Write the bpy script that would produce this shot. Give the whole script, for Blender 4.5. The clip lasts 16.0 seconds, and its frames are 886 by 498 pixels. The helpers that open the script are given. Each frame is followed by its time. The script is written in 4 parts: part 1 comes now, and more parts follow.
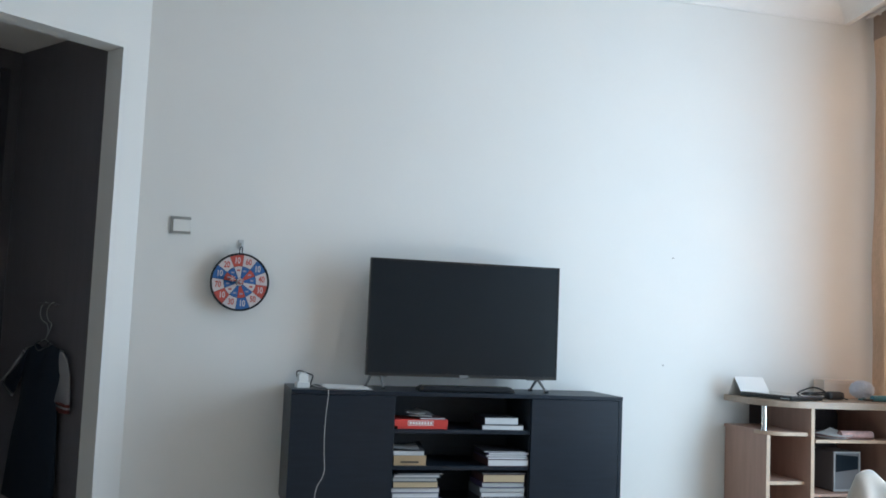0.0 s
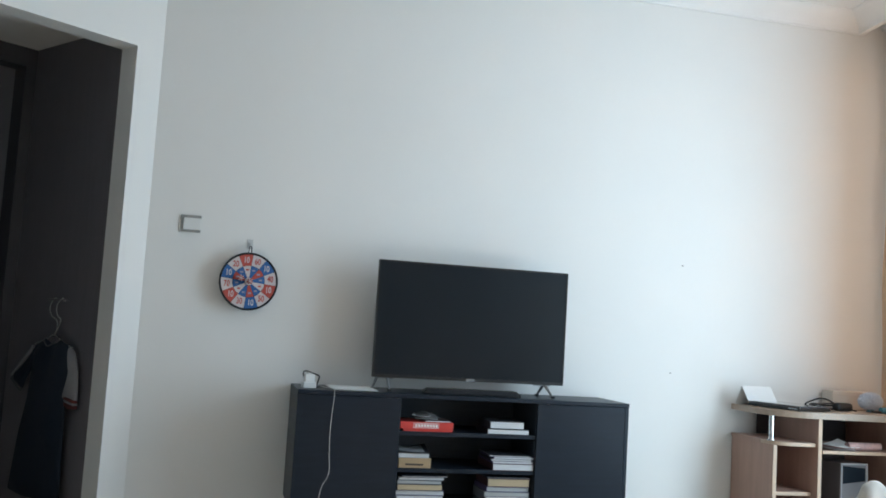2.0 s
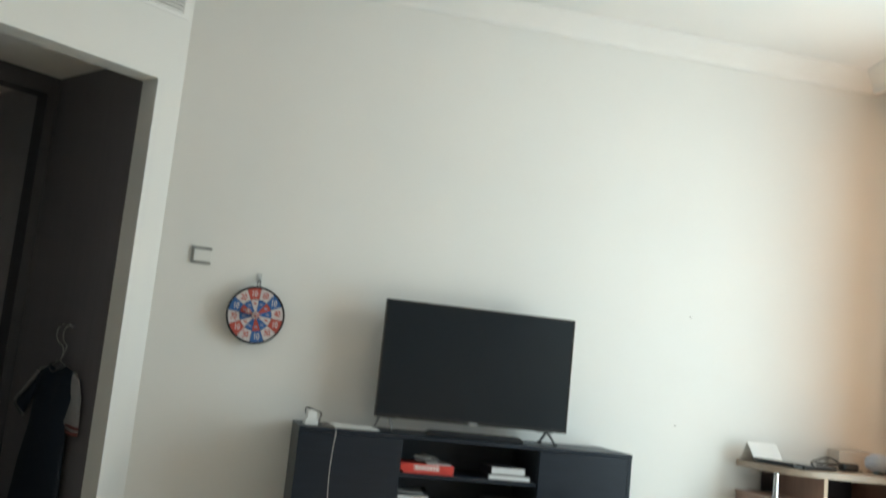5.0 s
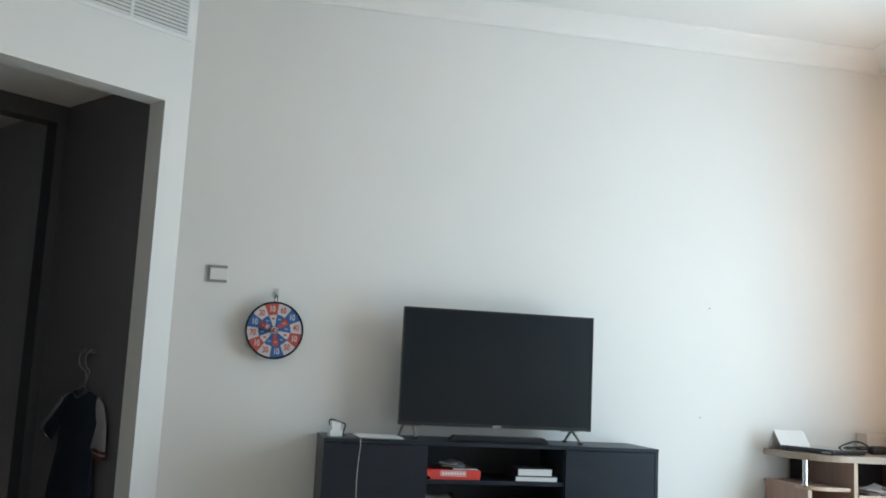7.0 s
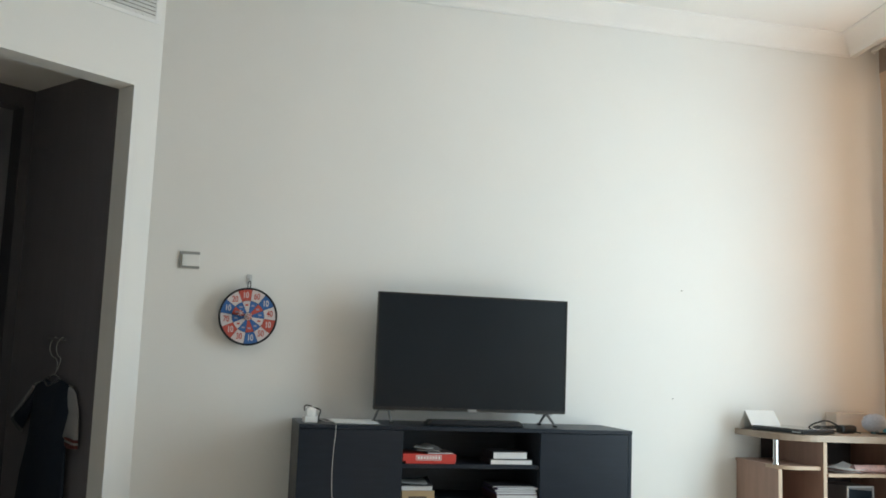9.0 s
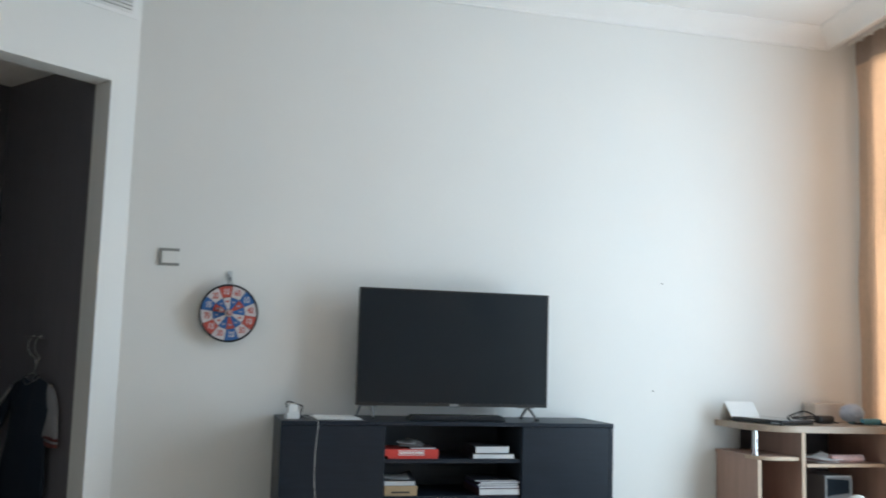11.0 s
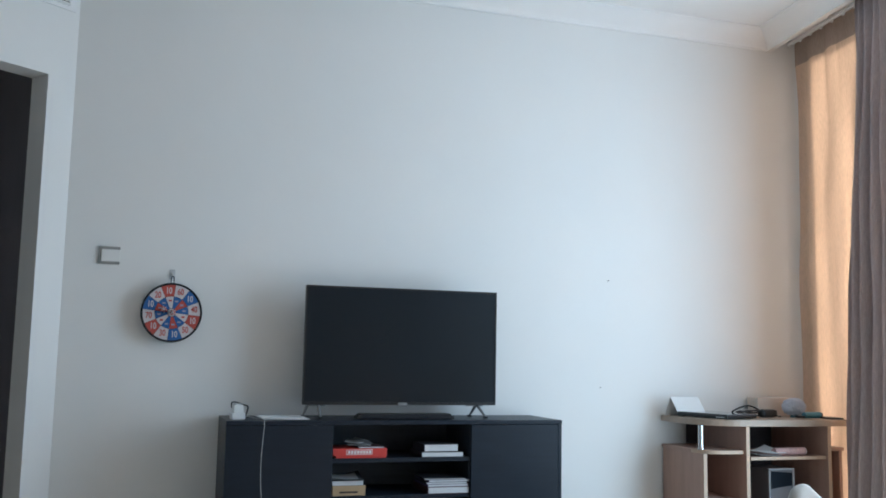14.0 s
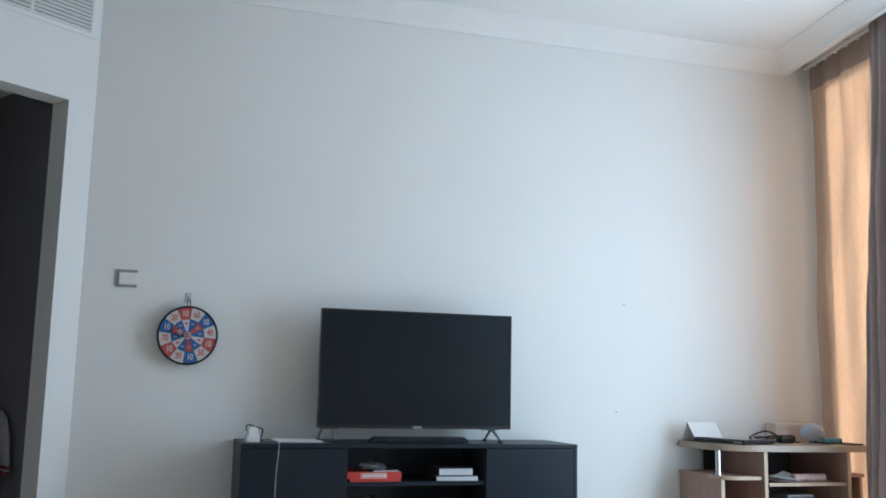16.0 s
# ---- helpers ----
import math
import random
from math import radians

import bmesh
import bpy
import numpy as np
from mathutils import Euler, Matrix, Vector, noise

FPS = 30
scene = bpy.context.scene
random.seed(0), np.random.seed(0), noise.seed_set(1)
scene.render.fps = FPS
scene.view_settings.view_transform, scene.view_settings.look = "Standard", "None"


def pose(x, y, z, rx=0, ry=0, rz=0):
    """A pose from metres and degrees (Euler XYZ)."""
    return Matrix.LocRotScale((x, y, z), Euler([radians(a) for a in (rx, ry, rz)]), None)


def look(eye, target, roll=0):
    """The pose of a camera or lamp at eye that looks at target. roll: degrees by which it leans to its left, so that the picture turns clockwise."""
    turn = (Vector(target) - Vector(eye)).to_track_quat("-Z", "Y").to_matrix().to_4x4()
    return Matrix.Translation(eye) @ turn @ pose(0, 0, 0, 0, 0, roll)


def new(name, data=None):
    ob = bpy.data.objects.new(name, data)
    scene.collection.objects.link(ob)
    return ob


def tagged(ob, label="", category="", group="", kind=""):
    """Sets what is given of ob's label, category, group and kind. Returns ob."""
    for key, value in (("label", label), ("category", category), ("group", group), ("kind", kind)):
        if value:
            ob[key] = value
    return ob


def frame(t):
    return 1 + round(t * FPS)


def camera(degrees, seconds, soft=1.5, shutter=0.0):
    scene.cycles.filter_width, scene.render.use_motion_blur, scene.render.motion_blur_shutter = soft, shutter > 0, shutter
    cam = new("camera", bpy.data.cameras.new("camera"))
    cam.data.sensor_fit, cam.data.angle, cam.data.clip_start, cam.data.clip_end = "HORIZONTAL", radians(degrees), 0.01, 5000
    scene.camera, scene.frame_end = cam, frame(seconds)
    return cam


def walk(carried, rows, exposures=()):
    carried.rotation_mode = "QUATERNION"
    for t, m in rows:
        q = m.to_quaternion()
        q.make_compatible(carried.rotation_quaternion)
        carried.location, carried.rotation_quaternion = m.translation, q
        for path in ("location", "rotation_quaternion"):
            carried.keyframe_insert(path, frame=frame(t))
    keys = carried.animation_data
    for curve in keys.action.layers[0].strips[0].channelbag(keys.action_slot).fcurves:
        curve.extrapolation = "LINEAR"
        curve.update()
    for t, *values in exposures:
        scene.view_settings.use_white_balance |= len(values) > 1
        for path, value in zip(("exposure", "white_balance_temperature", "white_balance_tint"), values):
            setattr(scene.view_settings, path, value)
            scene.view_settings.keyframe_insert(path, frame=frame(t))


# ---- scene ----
cam = camera(50.5, 16.0, soft=1.7, shutter=0.5)
PATH = [
    (0, (0.320, -4.618, 1.023), (1.540, 0.213, 1.434), 2.40),
    (0.5, (0.326, -4.617, 1.020), (1.529, 0.218, 1.441), 2.77),
    (1, (0.324, -4.618, 1.016), (1.517, 0.219, 1.442), 3.01),
    (1.5, (0.321, -4.618, 1.016), (1.505, 0.221, 1.444), 3.24),
    (2, (0.328, -4.622, 1.011), (1.492, 0.221, 1.449), 3.49),
    (2.5, (0.329, -4.623, 1.015), (1.482, 0.223, 1.452), 3.63),
    (3, (0.330, -4.625, 1.021), (1.468, 0.224, 1.461), 3.72),
    (3.5, (0.328, -4.626, 1.031), (1.450, 0.227, 1.461), 3.90),
    (4, (0.331, -4.624, 1.022), (1.438, 0.231, 1.469), 4.26),
    (4.5, (0.331, -4.623, 1.015), (1.422, 0.233, 1.492), 4.66),
    (5, (0.338, -4.631, 1.001), (1.421, 0.205, 1.665), 5.93),
    (5.2, (0.343, -4.640, 0.996), (1.337, 0.194, 1.795), 5.77),
    (7.5, (0.341, -4.635, 1.008), (1.417, 0.206, 1.646), 1.97),
    (8, (0.341, -4.628, 1.016), (1.499, 0.197, 1.626), 1.69),
    (8.5, (0.341, -4.630, 1.009), (1.467, 0.199, 1.647), 1.95),
    (8.7, (0.339, -4.631, 1.013), (1.487, 0.198, 1.623), 2.11),
    (10.8, (0.327, -4.637, 1.034), (1.457, 0.201, 1.592), 2.75),
    (11, (0.328, -4.632, 1.040), (1.586, 0.176, 1.585), 1.71),
    (11.5, (0.324, -4.617, 1.034), (1.777, 0.135, 1.596), -0.08),
    (12, (0.318, -4.604, 1.025), (1.862, 0.114, 1.615), -0.07),
    (12.5, (0.317, -4.597, 1.028), (1.930, 0.097, 1.634), 0.17),
    (13, (0.341, -4.595, 1.010), (1.914, 0.114, 1.606), 0.38),
    (13.5, (0.336, -4.591, 1.008), (1.906, 0.126, 1.540), 0.69),
    (14, (0.330, -4.598, 1.005), (1.862, 0.127, 1.584), 1.08),
    (14.5, (0.334, -4.604, 1.008), (1.849, 0.127, 1.577), 0.62),
    (15, (0.319, -4.603, 0.994), (1.812, 0.121, 1.671), 1.06),
    (15.5, (0.336, -4.605, 0.992), (1.791, 0.129, 1.677), 1.08),
    (16, (0.339, -4.609, 0.976), (1.775, 0.124, 1.707), 1.21),
]
EXPOSURES = [
    (0.0, 0.25, 6540, 16),
    (1.5, 0.28, 6690, 15),
    (2.5, 0.29, 6890, 15),
    (3.5, 0.30, 7140, 15),
    (4.5, 0.31, 7690, 13),
    (5.0, 0.30, 7990, 12),
    (7.5, 0.26, 7040, 15),
    (8.0, 0.26, 7240, 15),
    (8.5, 0.26, 7840, 15),
    (10.8, 0.26, 7090, 16),
    (11.5, 0.17, 6610, 16),
    (12.5, 0.02, 6380, 16),
    (16.0, 0.09, 6430, 16),
]
walk(cam, [(t, look(eye, target, roll)) for t, eye, target, roll in PATH], EXPOSURES)

# ---- light ----
# The window side runs along B from the corner by the television wall; the doorway side along U.
BEAM_A, DOOR_A = radians(-9.0), radians(37.1)
B = Vector((math.sin(BEAM_A), -math.cos(BEAM_A), 0))
BN = Vector((math.cos(BEAM_A), math.sin(BEAM_A), 0))      # outwards, to the daylight
U = Vector((-math.cos(DOOR_A), -math.sin(DOOR_A), 0))
CURT = Vector((4.11, 0, 0))                                # curtain line at the corner
GLASS = 0.045                                               # glass behind the curtain line

SUN_TO = Vector((0.56, 0.46, 0.68)).normalized()
world = bpy.data.worlds.new("world")
scene.world = world
world.use_nodes = True
wn = world.node_tree.nodes
sky = wn.new("ShaderNodeTexSky")
sky.sky_type, sky.sun_disc = "NISHITA", False
sky.sun_elevation = math.asin(SUN_TO.z)
sky.sun_rotation = math.atan2(SUN_TO.x, SUN_TO.y)
wn["Background"].inputs["Strength"].default_value = 0.15
world.node_tree.links.new(sky.outputs["Color"], wn["Background"].inputs["Color"])

sun = new("sun", bpy.data.lights.new("sun", "SUN"))
sun.data.energy, sun.data.angle, sun.data.color = 5.0, radians(0.5), (1.0, 0.93, 0.82)
sun.matrix_world = look(SUN_TO * 20, (0, 0, 0))

OPEN0, OPEN1 = 1.20, 2.75                                   # stretch of the window that no curtain covers
SILL, HEAD = 0.12, 2.42
mid = CURT + B * (OPEN0 + OPEN1) / 2 + BN * (GLASS - 0.05)
skylight = new("window_light", bpy.data.lights.new("window_light", "AREA"))
skylight.data.shape, skylight.data.size, skylight.data.size_y = "RECTANGLE", OPEN1 - OPEN0, HEAD - SILL
skylight.data.energy, skylight.data.color = 65, (0.55, 0.82, 1.0)
skylight.matrix_world = look((mid.x, mid.y, (SILL + HEAD) / 2), (mid.x - BN.x, mid.y - BN.y, (SILL + HEAD) / 2))


# ---- builders ----
def node_material(name):
    m = bpy.data.materials.new(name)
    m.use_nodes = True
    return m, m.node_tree.nodes, m.node_tree.links


def surface(name, colour, rough=0.6, metal=0.0, vary=0.06, scale=4.0, grain=120.0, bump=0.05, stretch=(1, 1, 1), spec=0.5, sheen=0.0, coat=0.0):
    """A painted, woven or moulded surface: broad stains, fine grain and a light relief."""
    m, n, l = node_material(name)
    p = n["Principled BSDF"]
    p.inputs["Metallic"].default_value = metal
    p.inputs["Specular IOR Level"].default_value = spec
    p.inputs["Sheen Weight"].default_value = sheen
    p.inputs["Coat Weight"].default_value = coat
    tc, mp = n.new("ShaderNodeTexCoord"), n.new("ShaderNodeMapping")
    mp.inputs["Scale"].default_value = stretch
    l.new(tc.outputs["Object"], mp.inputs["Vector"])
    big, fine = n.new("ShaderNodeTexNoise"), n.new("ShaderNodeTexNoise")
    big.inputs["Scale"].default_value, big.inputs["Detail"].default_value = scale, 4
    fine.inputs["Scale"].default_value, fine.inputs["Detail"].default_value = grain, 3
    for t in (big, fine):
        l.new(mp.outputs["Vector"], t.inputs["Vector"])
    both = n.new("ShaderNodeMath")
    both.operation = "MULTIPLY_ADD"
    l.new(fine.outputs["Fac"], both.inputs[0])
    both.inputs[1].default_value = 0.5
    l.new(big.outputs["Fac"], both.inputs[2])
    ramp = n.new("ShaderNodeMapRange")
    ramp.inputs["From Min"].default_value, ramp.inputs["From Max"].default_value = 0.4, 1.1
    ramp.inputs["To Min"].default_value, ramp.inputs["To Max"].default_value = 1 - vary, 1 + vary
    l.new(both.outputs[0], ramp.inputs["Value"])
    mul = n.new("ShaderNodeVectorMath")
    mul.operation = "SCALE"
    mul.inputs[0].default_value = colour
    l.new(ramp.outputs["Result"], mul.inputs["Scale"])
    l.new(mul.outputs["Vector"], p.inputs["Base Color"])
    rr = n.new("ShaderNodeMapRange")
    rr.inputs["To Min"].default_value, rr.inputs["To Max"].default_value = max(0.02, rough - 0.08), min(1, rough + 0.08)
    l.new(big.outputs["Fac"], rr.inputs["Value"])
    l.new(rr.outputs["Result"], p.inputs["Roughness"])
    if bump:
        b = n.new("ShaderNodeBump")
        b.inputs["Strength"].default_value, b.inputs["Distance"].default_value = bump, 0.002
        l.new(fine.outputs["Fac"], b.inputs["Height"])
        l.new(b.outputs["Normal"], p.inputs["Normal"])
    return m


def cloth(name, colour, through_colour, through_share, weave=240.0):
    """Curtain cloth: reflects one colour, lets another through."""
    m, n, l = node_material(name)
    n.remove(n["Principled BSDF"])
    d, t, mix = n.new("ShaderNodeBsdfDiffuse"), n.new("ShaderNodeBsdfTranslucent"), n.new("ShaderNodeMixShader")
    tc, w, big = n.new("ShaderNodeTexCoord"), n.new("ShaderNodeTexNoise"), n.new("ShaderNodeTexNoise")
    w.inputs["Scale"].default_value, big.inputs["Scale"].default_value = weave, 9
    mp = n.new("ShaderNodeMapping")
    mp.inputs["Scale"].default_value = (1, 1, 0.12)
    l.new(tc.outputs["Object"], mp.inputs["Vector"])
    l.new(mp.outputs["Vector"], w.inputs["Vector"])
    l.new(mp.outputs["Vector"], big.inputs["Vector"])
    for node, col in ((d, colour), (t, through_colour)):
        add = n.new("ShaderNodeMath")
        add.operation = "ADD"
        l.new(w.outputs["Fac"], add.inputs[0])
        l.new(big.outputs["Fac"], add.inputs[1])
        r = n.new("ShaderNodeMapRange")
        r.inputs["From Min"].default_value, r.inputs["From Max"].default_value = 0.6, 1.4
        r.inputs["To Min"].default_value, r.inputs["To Max"].default_value = 0.80, 1.18
        l.new(add.outputs[0], r.inputs["Value"])
        s = n.new("ShaderNodeVectorMath")
        s.operation = "SCALE"
        s.inputs[0].default_value = col
        l.new(r.outputs["Result"], s.inputs["Scale"])
        l.new(s.outputs["Vector"], node.inputs["Color"])
    mix.inputs["Fac"].default_value = through_share
    l.new(d.outputs[0], mix.inputs[1])
    l.new(t.outputs[0], mix.inputs[2])
    l.new(mix.outputs[0], n["Material Output"].inputs["Surface"])
    return m


def glass_material(name, tint=(1, 1, 1), rough=0.0):
    m, n, l = node_material(name)
    p = n["Principled BSDF"]
    p.inputs["Base Color"].default_value = (*tint, 1)
    p.inputs["Transmission Weight"].default_value, p.inputs["Roughness"].default_value = 1.0, rough
    p.inputs["IOR"].default_value = 1.45
    return m


def part(name, bm, material, parent=None, label=""):
    """Links a bmesh as one mesh object, under a thing or a part."""
    me = bpy.data.meshes.new(name)
    bmesh.ops.recalc_face_normals(bm, faces=bm.faces)
    bm.to_mesh(me)
    bm.free()
    me.materials.append(material)
    ob = new(name, me)
    if parent is not None:
        ob.parent = parent
    if label:
        ob["label"] = label
    return ob


def thing(name, at=(0, 0, 0), rz=0.0, label="", category="", group="", kind=""):
    ob = new(name)
    ob.empty_display_size = 0.05
    ob.matrix_world = pose(*at, 0, 0, rz)
    return tagged(ob, label, category, group, kind)


def add_box(bm, lo, hi, bevel=0.0, m=None):
    lo, hi = Vector(lo), Vector(hi)
    g = bmesh.ops.create_cube(bm, size=1.0, matrix=Matrix.Translation((lo + hi) / 2) @ Matrix.Diagonal((*(hi - lo), 1)))
    vs = g["verts"]
    if bevel:
        es = list({e for v in vs for e in v.link_edges})
        r = bmesh.ops.bevel(bm, geom=es, offset=bevel, segments=2, affect="EDGES", profile=0.6)
        vs = list({v for f in r["faces"] for v in f.verts} | {v for v in vs if v.is_valid})
    if m is not None:
        bmesh.ops.transform(bm, matrix=m, verts=[v for v in vs if v.is_valid])
    return vs


def box(lo, hi, bevel=0.0, m=None):
    bm = bmesh.new()
    add_box(bm, lo, hi, bevel, m)
    return bm


def add_rod(bm, a, b, r0, r1=None, seg=12):
    a, b = Vector(a), Vector(b)
    m = Matrix.Translation((a + b) / 2) @ (b - a).to_track_quat("Z", "Y").to_matrix().to_4x4()
    bmesh.ops.create_cone(bm, cap_ends=True, segments=seg, radius1=r0, radius2=r0 if r1 is None else r1, depth=(b - a).length, matrix=m)


def rod(a, b, r0, r1=None, seg=12):
    bm = bmesh.new()
    add_rod(bm, a, b, r0, r1, seg)
    return bm


def prism(outline, axis_lo, axis_hi, plane="xz", bevel=0.0):
    """A flat outline pushed along the third axis."""
    bm = bmesh.new()
    put = {"xz": lambda a, b, c: (a, c, b), "xy": lambda a, b, c: (a, b, c), "yz": lambda a, b, c: (c, a, b)}[plane]
    rings = [[bm.verts.new(put(a, b, c)) for a, b in outline] for c in (axis_lo, axis_hi)]
    bm.faces.new(rings[0])
    bm.faces.new(rings[1][::-1])
    k = len(outline)
    for i in range(k):
        bm.faces.new((rings[0][i], rings[0][(i + 1) % k], rings[1][(i + 1) % k], rings[1][i]))
    if bevel:
        es = [e for e in bm.edges if len({v in rings[0] for v in e.verts}) == 1]
        bmesh.ops.bevel(bm, geom=es, offset=bevel, segments=2, affect="EDGES")
    return bm


def tube(points, r, seg=8, steps=6):
    """A round cable along a smooth line through the points."""
    pts = [Vector(p) for p in points]
    line = []
    for i in range(len(pts) - 1):
        p0, p1, p2, p3 = pts[max(i - 1, 0)], pts[i], pts[i + 1], pts[min(i + 2, len(pts) - 1)]
        for k in range(steps):
            s = k / steps
            line.append(0.5 * (2 * p1 + (p2 - p0) * s + (2 * p0 - 5 * p1 + 4 * p2 - p3) * s * s + (3 * p1 - p0 - 3 * p2 + p3) * s ** 3))
    line.append(pts[-1])
    bm = bmesh.new()
    rings, side = [], Vector((0.13, 0.31, 0.94))
    for i, p in enumerate(line):
        way = (line[min(i + 1, len(line) - 1)] - line[max(i - 1, 0)]).normalized()
        side = (side - way * side.dot(way)).normalized()
        other = way.cross(side)
        rings.append([bm.verts.new(p + r * (math.cos(a) * side + math.sin(a) * other)) for a in (2 * math.pi * k / seg for k in range(seg))])
    for a, b in zip(rings, rings[1:]):
        for k in range(seg):
            bm.faces.new((a[k], a[(k + 1) % seg], b[(k + 1) % seg], b[k]))
    bm.faces.new(rings[0][::-1])
    bm.faces.new(rings[-1])
    return bm


def smooth(ob, angle=40):
    for f in ob.data.polygons:
        f.use_smooth = True
    ob.data.set_sharp_from_angle(angle=radians(angle))
    return ob


# ---- materials ----
WALL = surface("wall_paint", (0.80, 0.80, 0.79), 0.62, vary=0.025, scale=1.6, grain=260, bump=0.10)
CEIL = surface("ceiling_paint", (0.82, 0.82, 0.82), 0.8, vary=0.02, scale=2, grain=200, bump=0.06)
CORNICE = surface("plaster_cornice", (0.82, 0.82, 0.82), 0.6, vary=0.03, scale=6, grain=150, bump=0.08)
FLOOR = surface("floor_tile", (0.68, 0.57, 0.46), 0.35, vary=0.08, scale=3, grain=60, bump=0.03)
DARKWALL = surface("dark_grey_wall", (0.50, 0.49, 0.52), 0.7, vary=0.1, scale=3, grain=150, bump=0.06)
DARKFRAME = surface("dark_door_frame", (0.085, 0.083, 0.095), 0.5, vary=0.12, scale=5, grain=60, bump=0.08, stretch=(6, 6, 0.6))
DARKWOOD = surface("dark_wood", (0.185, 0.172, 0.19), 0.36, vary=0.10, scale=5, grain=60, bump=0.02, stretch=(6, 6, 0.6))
BLACKWOOD = surface("black_brown_laminate", (0.008, 0.0145, 0.0255), 0.40, vary=0.25, scale=6, grain=70, bump=0.10, stretch=(1, 5, 9), spec=0.32)
# Same laminate as BLACKWOOD; the lighter colour paints in lens haze and niche light.
BLACKLIFT = surface("black_laminate_lifted", (0.036, 0.048, 0.064), 0.55, vary=0.2, scale=6, grain=70, bump=0.08, stretch=(1, 5, 9), spec=0.4)
BEECH = surface("beech_laminate", (0.40, 0.25, 0.20), 0.45, vary=0.14, scale=5, grain=60, bump=0.06, stretch=(7, 7, 0.7))
BEECHTOP = surface("beech_worktop", (0.37, 0.28, 0.22), 0.4, vary=0.14, scale=5, grain=60, bump=0.06, stretch=(0.7, 7, 7))
EDGING = surface("pale_edging", (0.53, 0.39, 0.29), 0.5, vary=0.08, scale=9, grain=90, bump=0.03)
PLASTICBLACK = surface("black_plastic", (0.012, 0.012, 0.013), 0.38, vary=0.15, scale=8, grain=300, bump=0.04)
SCREEN = surface("tv_screen", (0.003, 0.0085, 0.0145), 0.30, vary=0.05, scale=2, grain=10, bump=0.0, spec=0.35)
PLASTICWHITE = surface("white_plastic", (0.78, 0.78, 0.77), 0.35, vary=0.03, scale=8, grain=200, bump=0.02)
PLASTICGREY = surface("grey_plastic", (0.22, 0.22, 0.21), 0.45, vary=0.05, scale=8, grain=200, bump=0.02)
METAL = surface("brushed_steel", (0.55, 0.56, 0.57), 0.3, metal=1.0, vary=0.05, scale=12, grain=200, bump=0.03)
FOOTMETAL = surface("grey_painted_metal", (0.26, 0.265, 0.27), 0.35, metal=0.4, vary=0.05, scale=12, grain=200, bump=0.02)
CHROME = surface("chrome", (0.75, 0.75, 0.76), 0.12, metal=1.0, vary=0.02, scale=12, grain=200, bump=0.0)
PAPER = surface("white_paper", (0.78, 0.78, 0.78), 0.8, vary=0.04, scale=12, grain=200, bump=0.05)

# ---- the room ----
CEIL_Z, DOOR_TOP, DOOR_R, DOOR_L, DOOR_T = 2.965, 2.258, 0.137, 1.15, 0.13
M_DOOR = pose(0, 0, 0, 0, 0, 37.1)            # x towards the corner, y into the passage
M_WIN = pose(4.11, 0, 0, 0, 0, -9.0)          # x out to the daylight, y towards the television wall


def structure(name, bm, material, m=None, label="", category=""):
    ob = part(name, bm, material)
    if m is not None:
        ob.matrix_world = m
    return tagged(ob, label, category, kind="structure")


def along(s, out):
    p = CURT + B * s + BN * out
    return (p.x, p.y)


structure("floor", prism([(-3.2, -6.9), (3.75, -6.9), along(-0.6, 0.07), (4.3, 1.6), (-3.2, 1.6)], -0.1, 0.0, "xy"), FLOOR, None, "beige tiled floor of the living room", "floor")
structure("ceiling", prism([(-3.2, -6.9), (3.3, -6.9), along(-0.1, 0.07), (-0.08, 0.15), (-3.1, -2.2)], CEIL_Z, CEIL_Z + 0.12, "xy"), CEIL, None, "flat white painted plaster ceiling", "ceiling")
structure("wall_north", box((-0.08, 0, 0), (4.135, 0.15, 3.08)), WALL, None, "plain white painted wall behind the television", "wall")
structure("wall_west", prism([(-3.4, 0), (-DOOR_L, 0), (-DOOR_L, DOOR_TOP), (-DOOR_R, DOOR_TOP), (-DOOR_R, 0), (0, 0), (0, 3.08), (-3.4, 3.08)], 0, DOOR_T), WALL, M_DOOR, "white angled wall with an open doorway", "wall")
structure("wall_west_side", box((-2.95, -6.75, 0), (-2.75, -2.0, 3.08)), WALL, None, "plain white painted side wall", "wall")
structure("wall_south", box((-2.95, -6.9, 0), (3.6, -6.75, 3.08)), WALL, None, "plain white painted back wall", "wall")

# window wall with its long opening
SILL_Z, WIN1 = 0.12, 4.67
structure("wall_east", prism([(-6.8, 0), (0.0, 0), (0.0, SILL_Z), (-WIN1, SILL_Z), (-WIN1, 2.96), (0.0, 2.96), (0.0, 3.08), (-6.8, 3.08)], 0.0, 0.07, "yz"), WALL, M_WIN, "white outer wall with a wide window opening", "wall")

